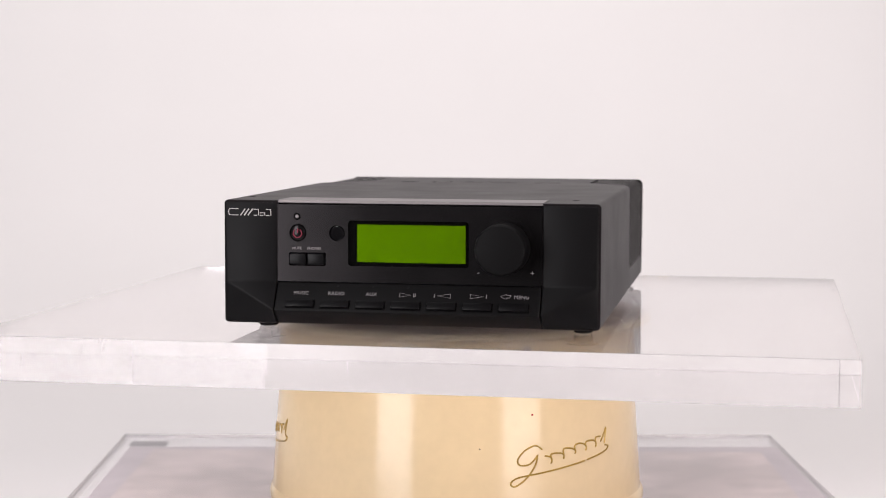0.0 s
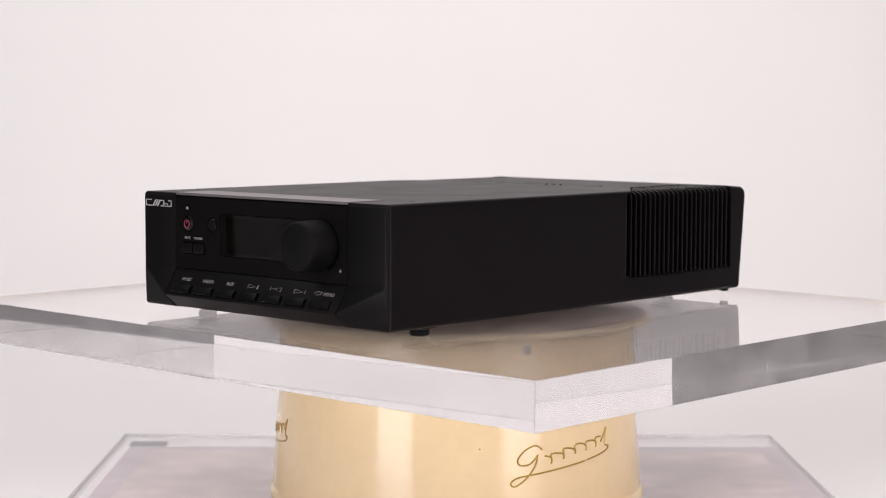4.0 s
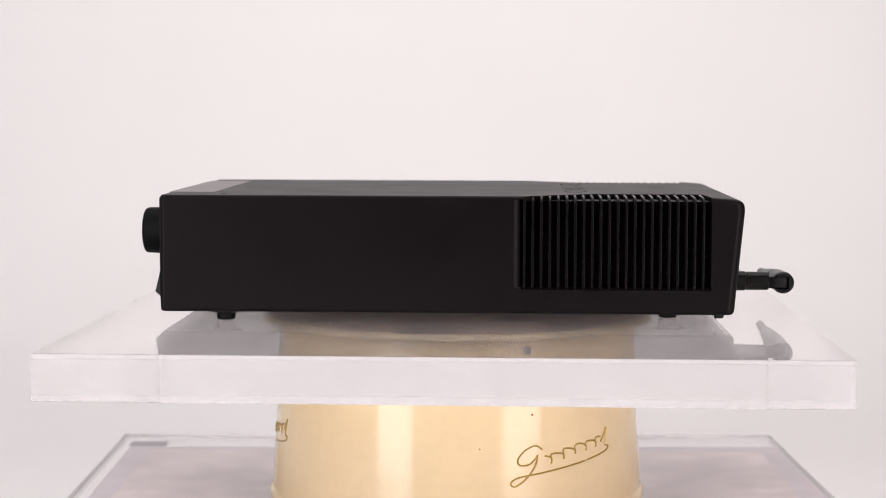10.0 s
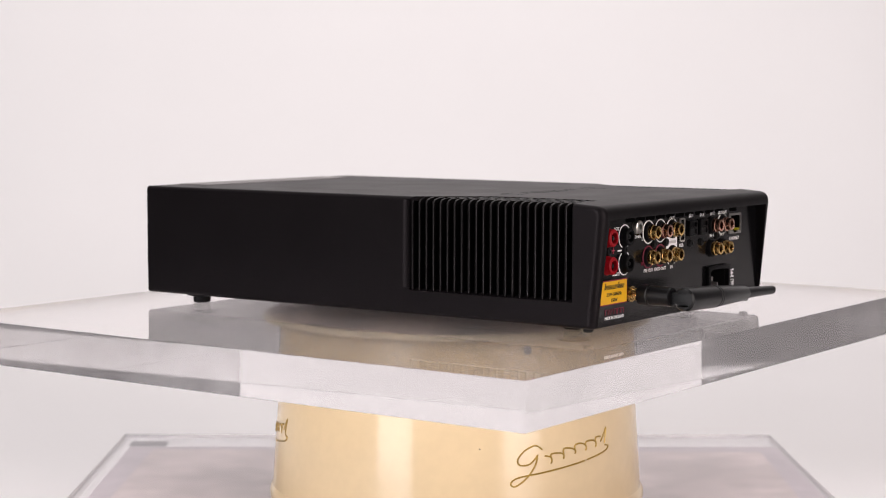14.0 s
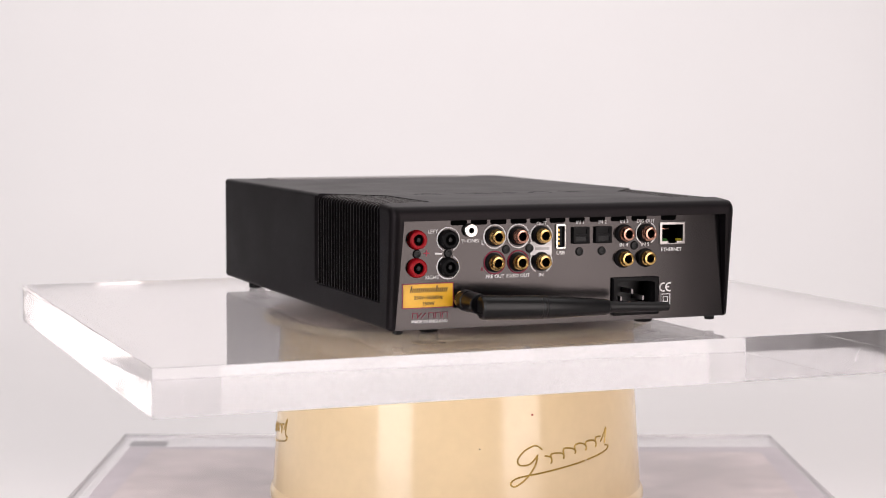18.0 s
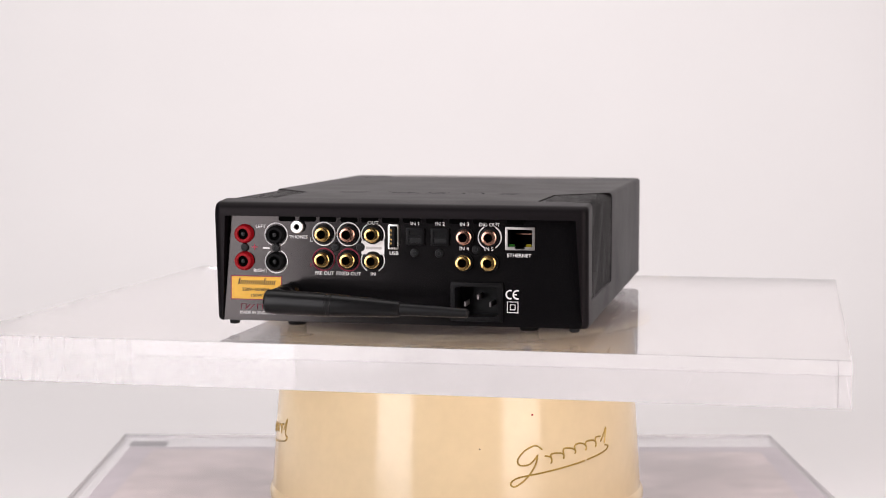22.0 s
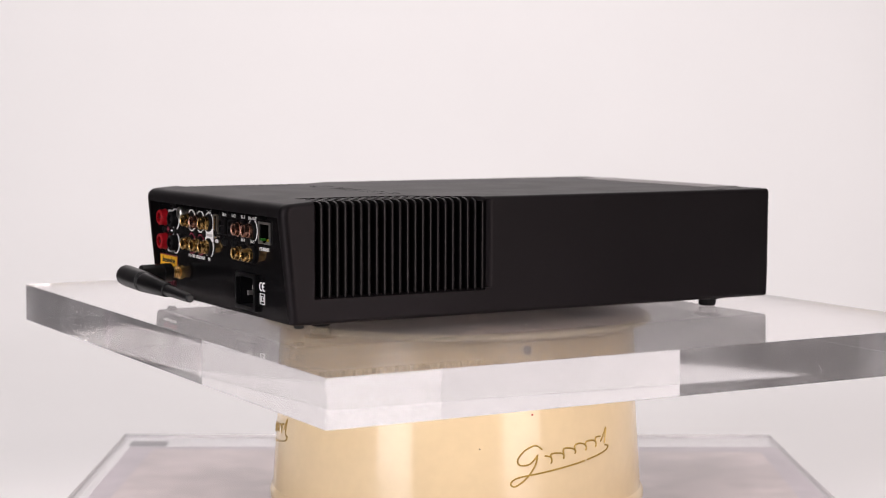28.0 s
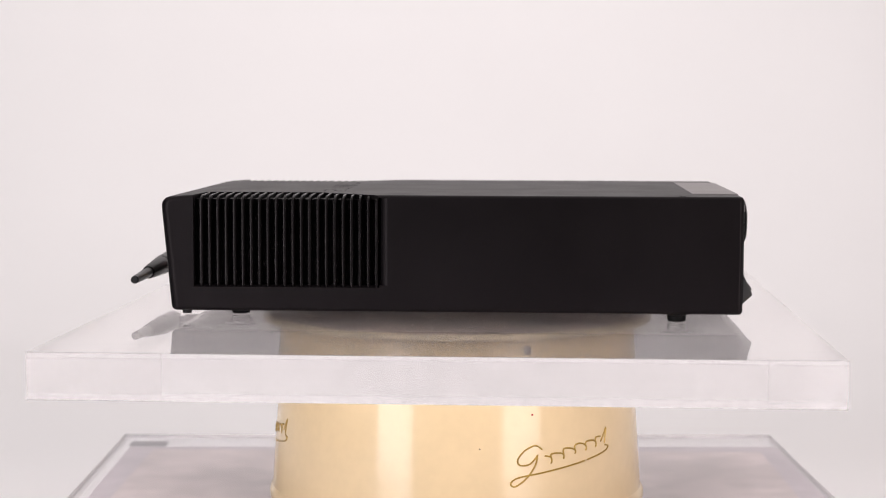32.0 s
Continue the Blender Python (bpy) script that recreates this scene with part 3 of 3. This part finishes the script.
    part("lamp_bezel", bm_lathe([(0.0013, 0.0002), (0.0020, 0.0002), (0.0020, -0.0004), (0.0013, -0.0004)], 20, m), DARK, panel)
    part("status_lamp", bm_lathe([(0, 0.0008), (0.0008, 0.0006), (0.0012, -0.001)], 16, m), DIM_PRINT, AMP, "tiny unlit status lamp")
    for x in (-0.0615, -0.0509):
        part("small_button", bm_box(x - 0.0048, x + 0.0048, -0.1763, -0.1720, 0.0401, 0.0463, 0.0009), BUTTON, AMP)
    for word, x in (("MUTE", -0.0621), ("PHONES", -0.0521)):
        part("lettering", bm_text(word, 0.0021, Matrix.Translation((x, -0.1749, 0.0492)) @ FRONT), DIM_PRINT, panel, soft=False)
    # volume knob
    m = Matrix.Translation((0.0566, -0.1748, 0.0513)) @ pose(0, 0, 0, 90)
    part("volume_knob", bm_lathe([(0, 0.0193), (0.0120, 0.0193), (0.0132, 0.0189), (0.0139, 0.0181), (0.0143, 0.0168), (0.0146, 0.0012), (0.0136, 0.0006), (0.0136, -0.001), (0, -0.001)], 64, m), KNOB, AMP, "large round matt black volume knob")
    for word, x in (("-", 0.0420), ("+", 0.0722)):
        part("lettering", bm_text(word, 0.0042, Matrix.Translation((x, -0.1749, 0.0374)) @ FRONT), DIM_PRINT, panel, soft=False)
    part("top_strip", bm_box(-0.0730, 0.0778, -0.1746, -0.1470, 0.0750, 0.0766, 0.0001, 1), STEEL, AMP, "brushed silver-grey strip along the front of the lid")


front()


def console():
    """Lower bar: a sloped face with seven buttons and a ridge."""
    y0, z0, y1, z1 = -0.1748, 0.0300, -0.1844, 0.0146
    bm = bm_prism([(-0.1716, 0.0300), (y0, z0), (y1, z1), (-0.1742, 0.0064), (-0.1716, 0.0064)], -0.0734, 0.0774, axis="x")
    bmesh.ops.bevel(bm, geom=[e for e in bm.edges if e.calc_face_angle() > 0.3], offset=0.0009, segments=3, profile=0.5, affect="EDGES")
    con = part("button_console", bm, SATIN, AMP, "sloping black button bar")
    up = Vector((0, y0 - y1, z0 - z1)).normalized()
    n = Vector((1, 0, 0)).cross(up).normalized()

    def at(x, z, proud=0.0):
        u = (z - z1) / (z0 - z1)
        p = Vector((x, y1 + (y0 - y1) * u, z)) + n * proud
        return Matrix(((1, up.x * 0, n.x, p.x), (0, up.y, n.y, p.y), (0, up.z, n.z, p.z), (0, 0, 0, 1)))
    words = ("MUSIC", "RADIO", "AUX", "play", "back", "next", "MENU")
    for i, word in enumerate(words):
        x = -0.0587 + 0.02025 * i
        b = bm_box(-0.0081, 0.0081, -0.0023, 0.0023, -0.001, 0.0019, 0.0006)
        b.transform(at(x, 0.0184))
        part("button", b, BUTTON, AMP)
        # flat black plate paints the shaded gap round the button
        gap = bm_box(-0.0085, 0.0085, -0.0027, 0.0027, -0.0005, 0.00015)
        gap.transform(at(x, 0.0184))
        part("button_gap_shade", gap, DARK, con, soft=False)
        if i < 4:
            lamp = bm_lathe([(0, 0.0003), (0.0005, 0.0002), (0.0006, -0.0002)], 8)
            lamp.transform(at(x + 0.0005, 0.0284))
            part("button_lamp", lamp, RUBBER, con)
        z = 0.0242
        if word.isupper():
            shift = 0.0040 if word == "MENU" else 0.0
            part("lettering", bm_text(word, 0.0031, at(x + shift, z, 0.0001), 1.0, -0.00003), DIM_PRINT, con, soft=False)
        line = lambda pts: bm_stroke([at(x + px, z, 0.0001) @ Vector((0, py, 0)) for px, py in pts], 0.00016)
        if word == "play":
            part("symbol", merged(line([(-0.0040, 0.0013), (-0.0040, -0.0013), (0.0024, 0.0), (-0.0040, 0.0013), (-0.0040, 0.0)]),
                                  line([(0.0040, 0.0012), (0.0040, -0.0012)]), line([(0.0048, 0.0012), (0.0048, -0.0012)])), DIM_PRINT, con)
        if word == "next":
            part("symbol", merged(line([(-0.0045, 0.0013), (-0.0045, -0.0013), (0.0030, 0.0), (-0.0045, 0.0013), (-0.0045, 0.0)]), line([(0.0045, 0.0012), (0.0045, -0.0012)])), DIM_PRINT, con)
        if word == "back":
            part("symbol", merged(line([(0.0045, 0.0013), (0.0045, -0.0013), (-0.0030, 0.0), (0.0045, 0.0013), (0.0045, 0.0)]), line([(-0.0045, 0.0012), (-0.0045, -0.0012)])), DIM_PRINT, con)
        if word == "MENU":
            part("symbol", merged(line([(-0.0020, 0.0012), (-0.0045, 0.0012), (-0.0045, 0.0018), (-0.0080, 0.0003), (-0.0045, -0.0012), (-0.0045, -0.0004), (-0.0028, -0.0004), (-0.0020, 0.0012)])), DIM_PRINT, con)


console()

# ---------------------------------------------------------------- rear panel and sockets
YP = 0.1672
PANEL_B = part("rear_panel", cut(bm_prism([(-0.0978, 0.0672), (0.1023, 0.0672), (0.1058, 0.0064), (-0.1016, 0.0064)], 0.1642, YP), bm_box(-0.0568, -0.0280, 0.15, 0.2, 0.0098, 0.0308), bm_box(-0.0745, -0.0586, 0.15, 0.2, 0.0502, 0.0622)), REAR, AMP, "black rear panel with white legends")


def on_back(x, z, proud=0.0):
    return Matrix.Translation((x, YP + proud, z)) @ BACK


def ring_bm(x, z, r, wide, a0=0, a1=360, proud=0.0001):
    n = max(8, int(abs(a1 - a0) / 9))
    pts = [on_back(x, z, proud) @ Vector((r * math.cos(radians(a0 + (a1 - a0) * i / n)), r * math.sin(radians(a0 + (a1 - a0) * i / n)), 0)) for i in range(n + 1)]
    return bm_stroke(pts, wide)


def speaker_post(x, z, mat, label):
    m = on_back(x, z)
    ob = part("speaker_socket", bm_lathe([(0.0032, 0.0018), (0.0032, 0.0044), (0.0044, 0.0044), (0.0050, 0.0038), (0.0052, 0.0008), (0.0056, 0.0), (0.0056, -0.001)], 32, m), mat, AMP, label)
    part("socket_hole", bm_lathe([(0, 0.0020), (0.0033, 0.0020), (0.0033, 0.0012)], 20, m), DARK, ob)
    part("socket_pin", bm_lathe([(0, 0.0038), (0.0012, 0.0036), (0.0012, 0.0018)], 12, m), RUBBER, ob)


def rca(x, z, mat, label):
    m = on_back(x, z)
    ob = part("phono_socket", bm_lathe([(0.0023, 0.0020), (0.0023, 0.0066), (0.0026, 0.0070), (0.0036, 0.0068), (0.0038, 0.0063), (0.0038, 0.0040), (0.0043, 0.0037), (0.0043, 0.0008)], 32, m), mat, AMP, label)
    part("insulating_washer", bm_lathe([(0.0041, 0.0020), (0.0050, 0.0018), (0.0054, 0.0011), (0.0054, 0.0)], 28, m), SATIN, ob)
    part("socket_core", bm_lathe([(0.0, 0.0034), (0.0024, 0.0034), (0.0024, 0.0024)], 24, m), DARK, ob)


def panel_screw(x, z):
    m = on_back(x, z)
    part("panel_screw", bm_lathe([(0, 0.0008), (0.0010, 0.0008), (0.0012, 0.0013), (0.0021, 0.0012), (0.0026, 0.0)], 20, m), RUBBER, PANEL_B)


def legend(word, x, z, size=0.0029, mat=None, stretch=1.0):
    part("lettering", bm_text(word, size, on_back(x, z, 0.0002), stretch, 0.0), mat or WHITE, PANEL_B, soft=False)


def rear():
    speaker_post(0.0932, 0.0564, RED, "red speaker socket")
    speaker_post(0.0932, 0.0408, RED, "red speaker socket")
    speaker_post(0.0744, 0.0561, KNOB, "black speaker socket")
    speaker_post(0.0744, 0.0408, KNOB, "black speaker socket")
    part("white_ring", ring_bm(0.0744, 0.0561, 0.0066, 0.00036, -65, 245), WHITE, PANEL_B)
    part("white_ring", ring_bm(0.0744, 0.0408, 0.0066, 0.00036, 120, 425), WHITE, PANEL_B)
    legend("LEFT", 0.0836, 0.0606)
    legend("RIGHT", 0.0838, 0.0352)
    legend("+", 0.0873, 0.0484, 0.0074, PINK_PRINT)
    part("minus_bar", bm_box(0.0781, 0.0823, YP, YP + 0.0004, 0.0479, 0.0488), WHITE, PANEL_B)
    for x, z in ((0.0930, 0.0485), (0.0744, 0.0485), (0.0393, 0.0496), (0.0248, 0.0498), (-0.0418, 0.0496)):
        panel_screw(x, z)
    m = on_back(0.0615, 0.0609)
    j = part("headphone_jack", bm_lathe([(0.0017, 0.0005), (0.0017, 0.0032), (0.0034, 0.0032), (0.0039, 0.0027), (0.0040, 0.0)], 28, m), TIN, AMP, "silver headphone jack")
    part("socket_hole", bm_lathe([(0, 0.0006), (0.0018, 0.0006), (0.0018, 0.0002)], 16, m), DARK, j)
    legend("'PHONES", 0.0611, 0.0549, 0.0027)
    for x, z, mat in ((0.0463, 0.0570, GOLD), (0.0318, 0.0570, ROSE), (0.0176, 0.0570, GOLD), (0.0466, 0.0424, GOLD), (0.0319, 0.0423, GOLD), (0.0175, 0.0422, GOLD),
                      (-0.0351, 0.0566, ROSE), (-0.0494, 0.0566, ROSE), (-0.0348, 0.0423, GOLD), (-0.0491, 0.0423, GOLD)):
        rca(x, z, mat, "gold-plated phono socket" if mat is GOLD else "pinkish gold phono socket")
    for x in (0.0463, 0.0318):
        part("white_ring", ring_bm(x, 0.0570, 0.0066, 0.0004), WHITE, PANEL_B)
        part("red_ring", ring_bm(x, 0.0424, 0.0063, 0.00042), RED_PRINT, PANEL_B)
    field = [(0.0243, 0.0535), (0.0243, 0.0458), (0.0110, 0.0458), (0.0110, 0.0535)]
    part("white_field", bm_prism(field, YP, YP + 0.00025), WHITE, PANEL_B, soft=False)
    part("grey_bar", bm_box(0.0125, 0.0215, YP, YP + 0.0004, 0.0487, 0.0502), GREY_PRINT, PANEL_B, soft=False)
    for a0, a1 in ((120, 240), (-60, 60)):
        part("white_ring", ring_bm(0.0176, 0.0568, 0.0067, 0.00038, a0, a1), WHITE, PANEL_B)
        part("white_ring", ring_bm(0.0176, 0.0424, 0.0067, 0.00038, a0, a1), WHITE, PANEL_B)
        part("white_ring", ring_bm(-0.0494, 0.0566, 0.0065, 0.00038, a0, a1), WHITE, PANEL_B)
    legend("L", 0.0536, 0.0535, 0.0034)
    legend("R", 0.0536, 0.0388, 0.0030, RED_PRINT)
    for word, x, z in (("PRE OUT", 0.0460, 0.0345), ("FIXED OUT", 0.0318, 0.0345), ("IN", 0.0175, 0.0345), ("OUT", 0.0175, 0.0636), ("USB", 0.0054, 0.0466),
                       ("IN 1", -0.0069, 0.0636), ("IN 2", -0.0211, 0.0636), ("IN 3", -0.0351, 0.0636), ("DIG OUT", -0.0491, 0.0636),
                       ("IN 4", -0.0349, 0.0500), ("IN 5", -0.0489, 0.0500), ("ETHERNET", -0.0661, 0.0466)):
        legend(word, x, z, 0.0029, stretch=0.98 if len(word) > 6 else 1.05)
    # usb
    u = part("usb_port", cut(rounded(0.0023, 0.0087, 0.0488, 0.0631, 0.0012, YP, YP + 0.0012, 0.0003), bm_box(0.0032, 0.0078, YP + 0.0004, YP + 0.01, 0.0498, 0.0621)), TIN, AMP, "silver usb port")
    part("usb_cavity", bm_box(0.0033, 0.0077, YP + 0.0005, YP + 0.0007, 0.0499, 0.0620), DARK, u)
    part("usb_tongue", bm_box(0.0050, 0.0068, YP + 0.0006, YP + 0.0010, 0.0506, 0.0613, 0.0001, 1), SATIN, u)
    for z in (0.0522, 0.0547, 0.0572, 0.0597):
        part("usb_contact", bm_box(0.0066, 0.0073, YP + 0.0006, YP + 0.0011, z - 0.0006, z + 0.0006), GOLD, u, soft=False)
    # optical inputs
    for x in (-0.0070, -0.0212):
        o = part("optical_port", cut(bm_box(x - 0.0052, x + 0.0052, YP, YP + 0.0022, 0.0515, 0.0612, 0.0006), bm_box(x - 0.0036, x + 0.0036, YP + 0.001, YP + 0.01, 0.0570, 0.0600), bm_box(x - 0.0036, x + 0.0036, YP + 0.001, YP + 0.01, 0.0528, 0.0558)), SATIN, AMP)
        part("shutter", bm_box(x - 0.0035, x + 0.0035, YP + 0.0008, YP + 0.0014, 0.0530, 0.0556), RUBBER, o)
        panel_screw(x + 0.0005, 0.0471)
    # ethernet
    e = part("ethernet_port", cut(bm_box(-0.0749, -0.0582, YP, YP + 0.0009, 0.0497, 0.0626, 0.0003), bm_box(-0.0735, -0.0596, YP - 0.002, YP + 0.01, 0.0515, 0.0612), bm_box(-0.0693, -0.0638, YP - 0.002, YP + 0.01, 0.0503, 0.0530)), NICKEL, AMP, "silver ethernet port")
    part("port_cavity", cut(bm_box(-0.0744, -0.0587, 0.1522, YP - 0.0002, 0.0503, 0.0621), bm_box(-0.0735, -0.0596, 0.1530, 0.2, 0.0503, 0.0612)), DARK, e)
    part("contacts", bm_box(-0.0712, -0.0619, 0.1532, 0.1550, 0.0575, 0.0583), ROSE, e)
    part("port_lamp", bm_box(-0.0632, -0.0604, YP - 0.0020, YP + 0.0006, 0.0516, 0.0529, 0.0002, 1), LED_G, e, "green port lamp")
    part("port_lamp", bm_box(-0.0727, -0.0699, YP - 0.0020, YP + 0.0006, 0.0516, 0.0529, 0.0002, 1), LED_Y, e, "yellow port lamp")
    # mains inlet
    shape = [(-0.0300, 0.0280), (-0.0328, 0.0290), (-0.0517, 0.0290), (-0.0545, 0.0280), (-0.0545, 0.0130), (-0.0520, 0.0118), (-0.0325, 0.0118), (-0.0300, 0.0130)]
    mains = part("mains_inlet", cut(merged(bm_box(-0.0572, -0.0275, YP, YP + 0.0026, 0.0093, 0.0313, 0.0008)), bm_prism(shape, YP - 0.02, YP + 0.02)), SATIN, AMP, "black three-pin mains inlet")
    part("inlet_well", cut(bm_box(-0.0566, -0.0282, 0.1505, YP - 0.0002, 0.0100, 0.0306), bm_prism(shape, 0.1520, 0.2)), RUBBER, mains)
    for x, z in ((-0.0350, 0.0185), (-0.0423, 0.0225), (-0.0495, 0.0185)):
        part("mains_pin", bm_box(x - 0.0006, x + 0.0006, 0.1518, YP - 0.0025, z - 0.0014, z + 0.0014, 0.0002, 1), STEEL, mains)
    ce = [ring_bm(-0.0612, 0.0247, 0.0023, 0.00048, 70, 290), ring_bm(-0.0652, 0.0247, 0.0023, 0.00048, 70, 290),
          bm_stroke([(-0.0630, YP + 0.0001, 0.0247), (-0.0650, YP + 0.0001, 0.0247)], 0.00045)]
    part("conformity_mark", merged(*ce), WHITE, PANEL_B)
    for r, w in ((0.0030, 0.0003), (0.0014, 0.0003)):
        pts = [(-0.0626 + a * r, YP + 0.0002, 0.0176 + b * r) for a, b in ((-1, -1), (1, -1), (1, 1), (-1, 1), (-1, -1), (0, -1))]
        part("square_mark", bm_stroke(pts, w), WHITE, PANEL_B)
    # rating label
    part("label_border", bm_box(0.0711, 0.1017, YP, YP + 0.0002, 0.0183, 0.0323), RED_PRINT, PANEL_B, soft=False)
    lab = part("rating_label", bm_box(0.0717, 0.1010, YP, YP + 0.0004, 0.0189, 0.0317), YELLOW, AMP, "yellow rating label with black print", soft=False)
    # product name as slanted plain bars
    name_bars, x = [], 0.0972
    for k in range(18):
        wide, high = (0.0007, 0.0036) if k in (0, 12) else (0.00055, 0.0024)
        lean = 0.25 * high
        name_bars.append(bm_prism([(x, 0.0272), (x - wide, 0.0272), (x - wide - lean, 0.0272 + high), (x - lean, 0.0272 + high)], YP + 0.0003, YP + 0.0006))
        x -= 0.00125
    part("print_bar", merged(*name_bars), INK, lab, "slanted dark bars of print", soft=False)
    for word, z in (("230V~50/60Hz", 0.0242), ("150W", 0.0208)):
        part("lettering", bm_text(word, 0.0028, Matrix.Translation((0.0862, YP + 0.0005, z)) @ BACK), INK, lab, soft=False)
    bars = []
    for x, lean in ((0.0955, 0.0), (0.0915, 0.0014), (0.0890, 0.0014), (0.0858, 0.0), (0.0818, 0.0), (0.0778, 0.0)):
        bars.append(bm_stroke([(x + lean, YP + 0.0002, 0.0128), (x - lean, YP + 0.0002, 0.0158)], 0.0002))
        if not lean:
            bars.append(bm_stroke([(x, YP + 0.0002, 0.0158), (x - 0.0030, YP + 0.0002, 0.0158), (x - 0.0030, YP + 0.0002, 0.0128)], 0.0002))
    part("maker_mark", merged(*bars), RED_PRINT, PANEL_B, "dark red maker's mark of plain strokes")
    legend("MADE IN ENGLAND", 0.0853, 0.0109, 0.0026, stretch=0.93)
    # vent slots under the hood: flat black patches that paint the shade of the openings
    for x in (0.0680, 0.0558, 0.0440, 0.0316, 0.0195, 0.0074, -0.0048, -0.0178, -0.0314, -0.0448, -0.0641):
        part("vent_slot", rounded(x - 0.0049, x + 0.0049, 0.0638, 0.0670, 0.0013, YP - 0.0005, YP + 0.0003), DARK, PANEL_B, soft=False)


rear()


def antenna():
    x, z = 0.0664, 0.0226
    m = on_back(x, z)
    ant = part("antenna", bm_lathe([(0, 0.0061), (0.0050, 0.0061), (0.0060, 0.0067), (0.0060, 0.0122), (0.0055, 0.0126), (0.0055, 0.0132), (0.0057, 0.0136), (0.0056, 0.0262), (0.0052, 0.0268), (0.0, 0.0268)], 32, m), AERIAL, AMP, "black jointed aerial folded along the rear panel")
    part("connector", bm_lathe([(0.0046, 0.0), (0.0046, 0.0010), (0.0036, 0.0014), (0.0038, 0.0022), (0.0035, 0.0028), (0.0038, 0.0036), (0.0035, 0.0044), (0.0038, 0.0052), (0.0036, 0.0060), (0.0, 0.0062)], 24, m), GOLD, ant, "gold screw connector")
    p0, p1 = Vector((0.0640, 0.2030, 0.0216)), Vector((-0.0442, 0.2045, 0.0180))
    rod = (p1 - p0).normalized()
    mm = Matrix.Translation(p0) @ rod.to_track_quat("Z", "Y").to_matrix().to_4x4()
    size = (p1 - p0).length
    fork = bm_lathe([(0, -0.0064), (0.0056, -0.0062), (0.0066, -0.0050), (0.0068, 0.0), (0.0066, 0.0100), (0.0, 0.0100)], 32, mm)
    part("hinge", cut(fork, bm_box(p0.x - 0.0046, p0.x + 0.012, 0.19, 0.2062, p0.z - 0.0038, p0.z + 0.0038)), AERIAL, ant, "forked aerial hinge")
    part("link", bm_box(0.0606, 0.0680, YP + 0.0262, 0.2058, p0.z - 0.0034, p0.z + 0.0036, 0.0006), RUBBER, ant, "square hinge link")
    part("rod", bm_lathe([(0, 0.0098), (0.0066, 0.0098), (0.0065, 0.0284), (0.0062, 0.0287), (0.0062, 0.0293), (0.0065, 0.0296), (0.0064, 0.0312), (0.0061, 0.0315), (0.0061, 0.0321), (0.0063, 0.0324), (0.0044, 0.0690), (0.0040, 0.0700), (0.0034, 0.0704), (0.0026, size - 0.001), (0.0018, size), (0, size)], 32, mm), AERIAL, ant)


antenna()


# ---------------------------------------------------------------- movement
def motions():
    times = [i * 0.5 for i in range(65)]
    for ob in (DISC, PLATE, AMP):
        walk(ob, [(t, turn(t)) for t in times])


motions()
